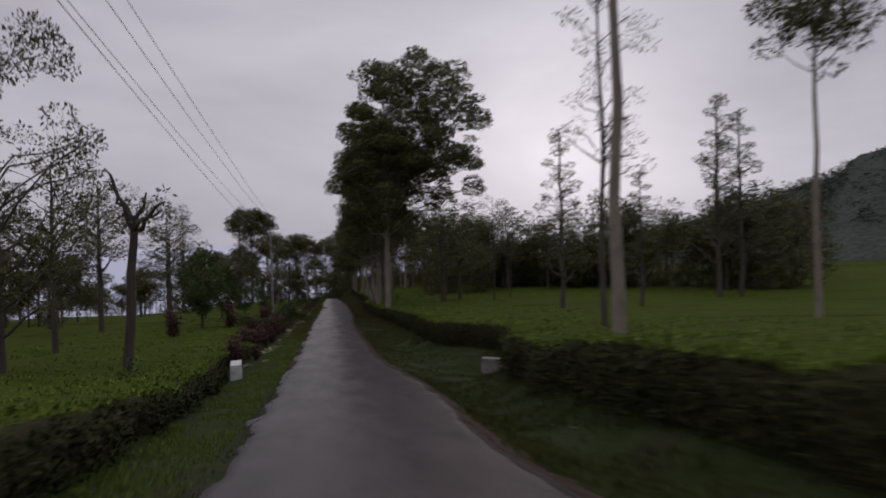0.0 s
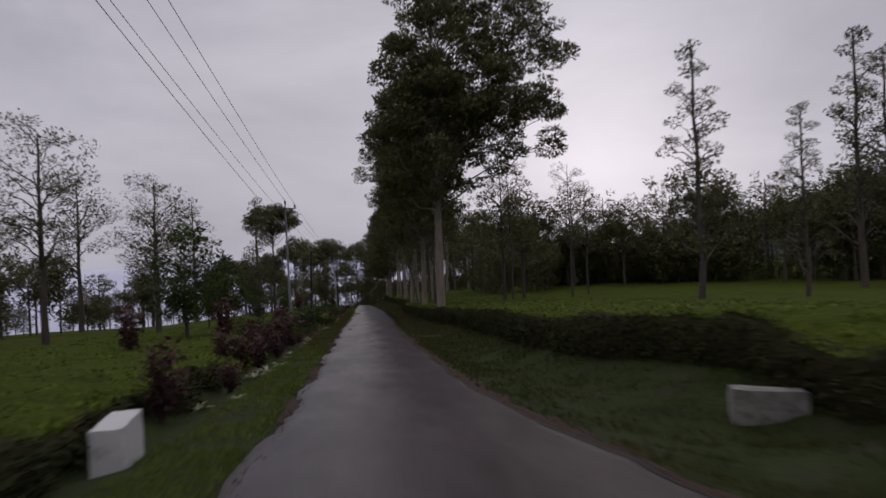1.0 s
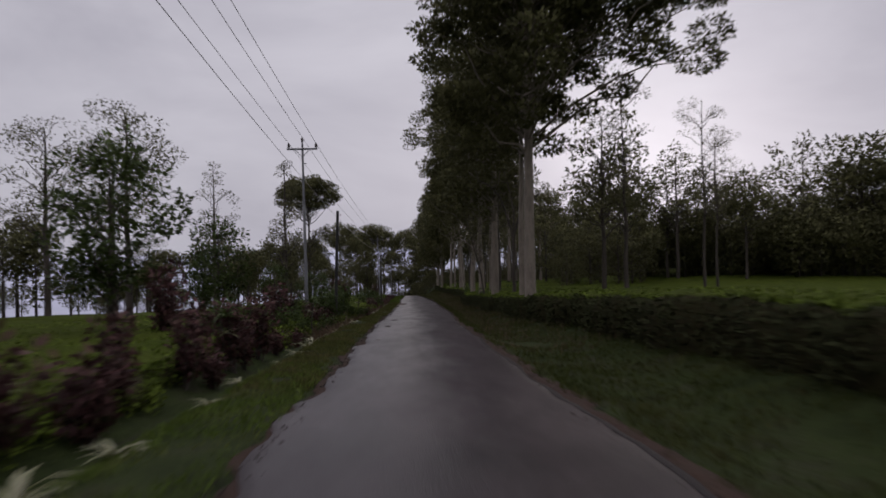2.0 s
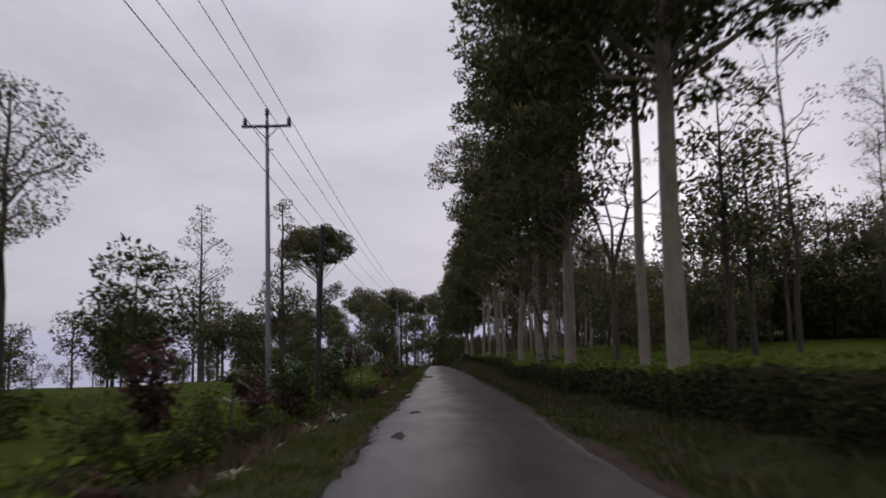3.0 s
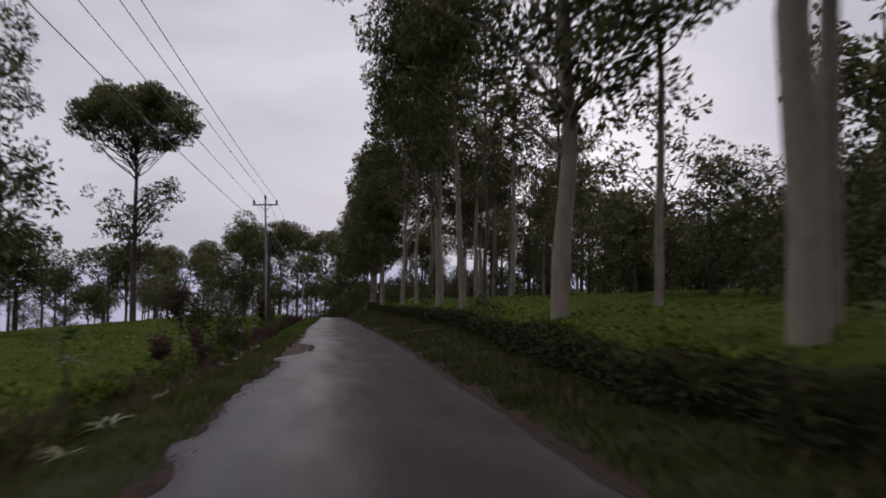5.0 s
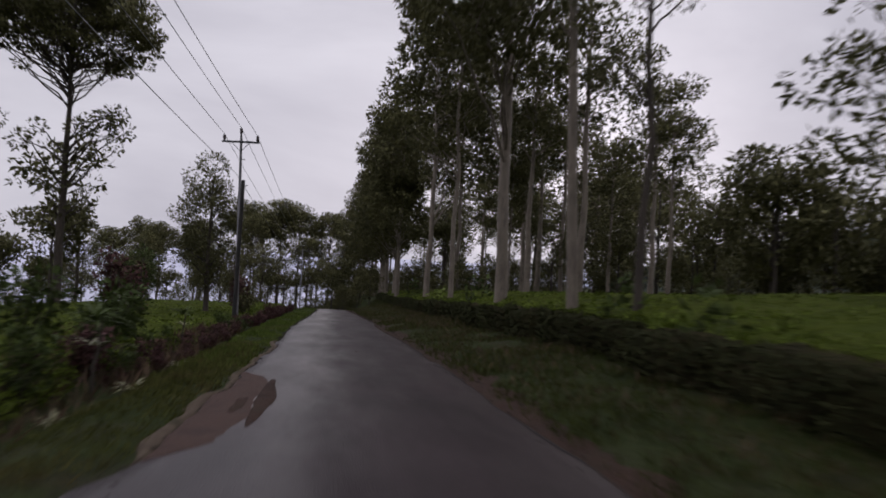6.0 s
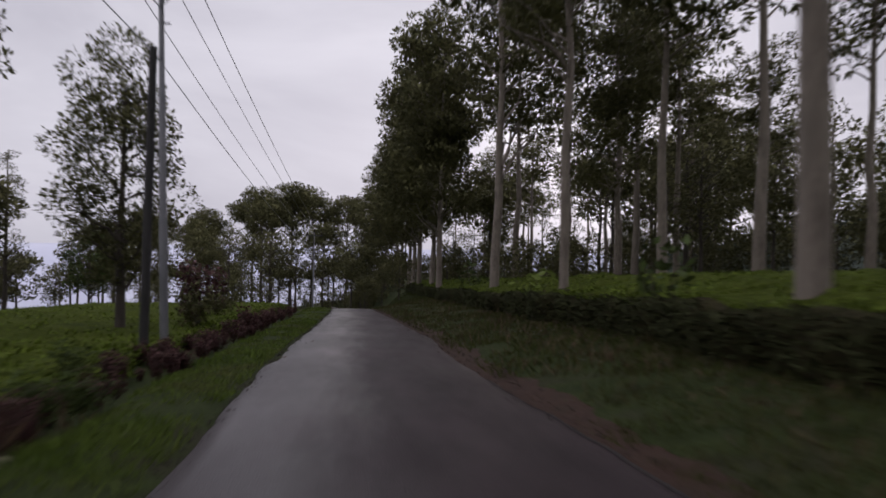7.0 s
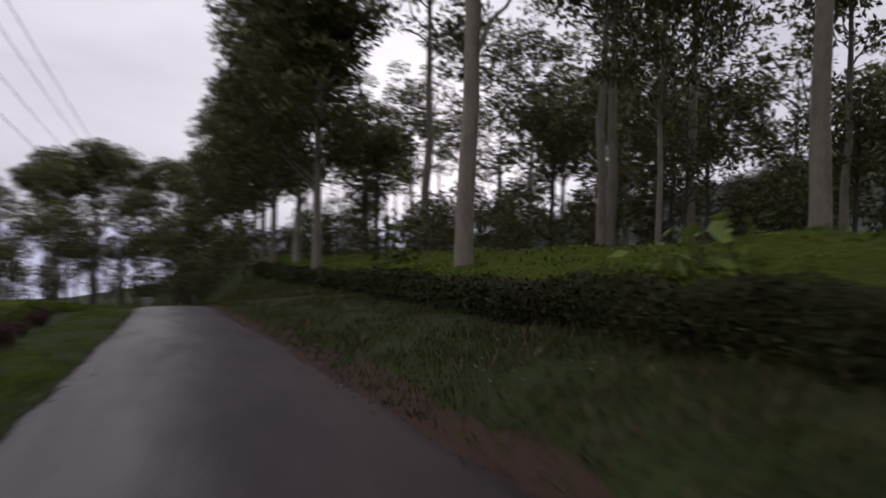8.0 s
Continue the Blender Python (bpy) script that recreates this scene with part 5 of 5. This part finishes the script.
def stalk_plant(seed, H):
    """A bare dark stalk with a tuft of long drooping leaves."""
    rng = np.random.default_rng(seed)
    root = new("stalk_plant")
    tube_part("stem", wobble_line((0, 0, -0.1), (0.08, 0.03, H), 5, 0.02, rng), [0.035, 0.03, 0.028, 0.025, 0.02], BARK_DARK, root, 7)
    child("tuft", rosette("tuft", seed, 22, 0.6, 0.07, LEAF_FRESH, (0.3, 1.3), H), root)
    child("side_tuft", rosette("side_tuft", seed + 1, 12, 0.4, 0.05, LEAF_PALE, (0.2, 1.0), H * 0.7), root)
    return root


stalk = put(stalk_plant(61, 1.25), -2.9, 113.6, 0, 1.0, "dark-stalked plant with a tuft of long drooping leaves", "plant", "stalk plants on the verge")
for x, y, size in [(-3.6, 98, 0.9), (-3.4, 84, 1.1), (-3.2, 121.5, 0.8), (-4.4, 53, 1.0), (-4.2, 66.5, 1.1), (-3.7, 107, 0.8)]:
    again(stalk, x, y, rng.uniform(0, 6.28), size)
blades("dry_stalks", 9000, 60, 128, lambda y: edge_left(y) - 1.5, lambda y: edge_left(y) - 2.9, 0.42, DRY_LEAF, "tall dry brown stalks in the roadside ditch")

blades("dry_stalks", 8000, 55, 165, lambda y: edge_right(y) + 0.5, lambda y: tea_right(y) - 0.2, 0.26, DRY_LEAF, "dry brown weeds on the sloping verge")

# broad-leaved plants that stick up out of the tea
put(green_shrub(18, 1.9, LEAF_LIME, 0.34, 60), 7.1, 143.7, 0, 0.95, "bright lime-green broad-leaved plant above the clipped tea", "plant", "weeds in the tea")
weed = put(green_shrub(8, 1.9, LEAF_FRESH, 0.30, 70), 7.4, 134, 0, 1.0, "broad-leaved weed standing above the clipped tea", "plant", "weeds in the tea")
for x, y, size in [(-6.2, 22.5, 0.55), (6.0, 90.5, 0.75), (6.4, 88.0, 0.7), (7.2, 117.0, 0.8), (7.0, 112.5, 0.8), (12, 128, 1.0), (7.6, 158, 1.1), (9.5, 97, 1.0)]:
    again(weed, x, y, rng.uniform(0, 6.28), size)

for x, y, size in [(-4.0, 141.5, 1.0), (-4.7, 148.5, 0.9), (-5.5, 155, 0.9)]:
    if size == 1.0:
        dark = put(green_shrub(9, 1.6, LEAF_DARK, 0.16), x, y, 0, 1.0, "dark upright shrub at the edge of the tea", "shrub", "dark shrubs by the tea")
    else:
        again(dark, x, y, 1.0, size)

# ---- litter ----
for i, (x, y, s) in enumerate([(2.7, 125.5, 0.06), (-2.6, 71.5, 0.08)]):
    w, h = s, s * 0.7
    ob = new("paper_scrap", mesh_of("paper_scrap", [(-w, -h, 0.0), (w, -h, 0.02), (w * 1.1, h, 0.03), (-w * 0.8, h, 0.01), (0, 0, 0.05)], [(0, 1, 4), (1, 2, 4), (2, 3, 4), (3, 0, 4)], PAPER))
    ob.location, ob.rotation_euler = (x, y, max(gz(x, y), float(road_z(y)) + (0.05 if x > -1 and x < 2.6 else -9)) + 0.02), (0, 0, i * 1.3)
    tagged(ob, "small crumpled scrap of pale litter on the verge", "litter", "scraps of litter")

for i, (x, y) in enumerate([(-0.4, 137.9), (-0.65, 134.0), (1.4, 120.5), (0.6, 96.0), (-0.9, 58.0)]):
    v, f = leaf_quads(np.array([[0, 0, 0.012], [0.05, 0.03, 0.014]]), unit(np.array([[1, 0.2, 0.12], [0.3, 1, 0.1]])), np.array([[0, 0, 1.0], [0, 0, 1.0]]), 0.13, 0.07)
    ob = new("dead_leaf", mesh_of("dead_leaf", v, f, DRY_LEAF))
    ob.location, ob.rotation_euler = (x, y, float(road_z(y)) + 0.045), (0, 0, i * 2.1)
    tagged(ob, "curled dead brown leaf lying on the wet asphalt", "leaf", "dead leaves on the road")


def flowers(name, spots, label):
    """Low white flower heads scattered in the grass."""
    C = []
    for x, y, r, n in spots:
        C.append(np.stack([RNG.normal(x, r, n), RNG.normal(y, r * 2, n), np.zeros(n)], -1))
    C = np.concatenate(C)
    C[:, 2] = ground_z(C[:, 0], C[:, 1]) + RNG.uniform(0.08, 0.2, len(C))
    V, W, U = [], [], []
    for p in C:
        for k in range(5):
            a = k * 1.2566
            V.append(p)
            W.append((math.cos(a), math.sin(a), 0.35))
            U.append((0, 0, 1.0))
    v, f = leaf_quads(np.array(V), unit(np.array(W)), np.array(U), 0.022, 0.015)
    return tagged(new(name, mesh_of(name, v, f, PAPER)), label, "flowers", kind="stuff")


flowers("verge_flowers", [(4.1, 12.2, 0.35, 7), (4.6, 14.5, 0.35, 6), (5.2, 118.2, 0.35, 18), (5.4, 120.5, 0.3, 12), (5.0, 136.5, 0.35, 20), (4.8, 131.0, 0.4, 10), (4.4, 144.0, 0.4, 12)], "small white flowers scattered in the verge grass")
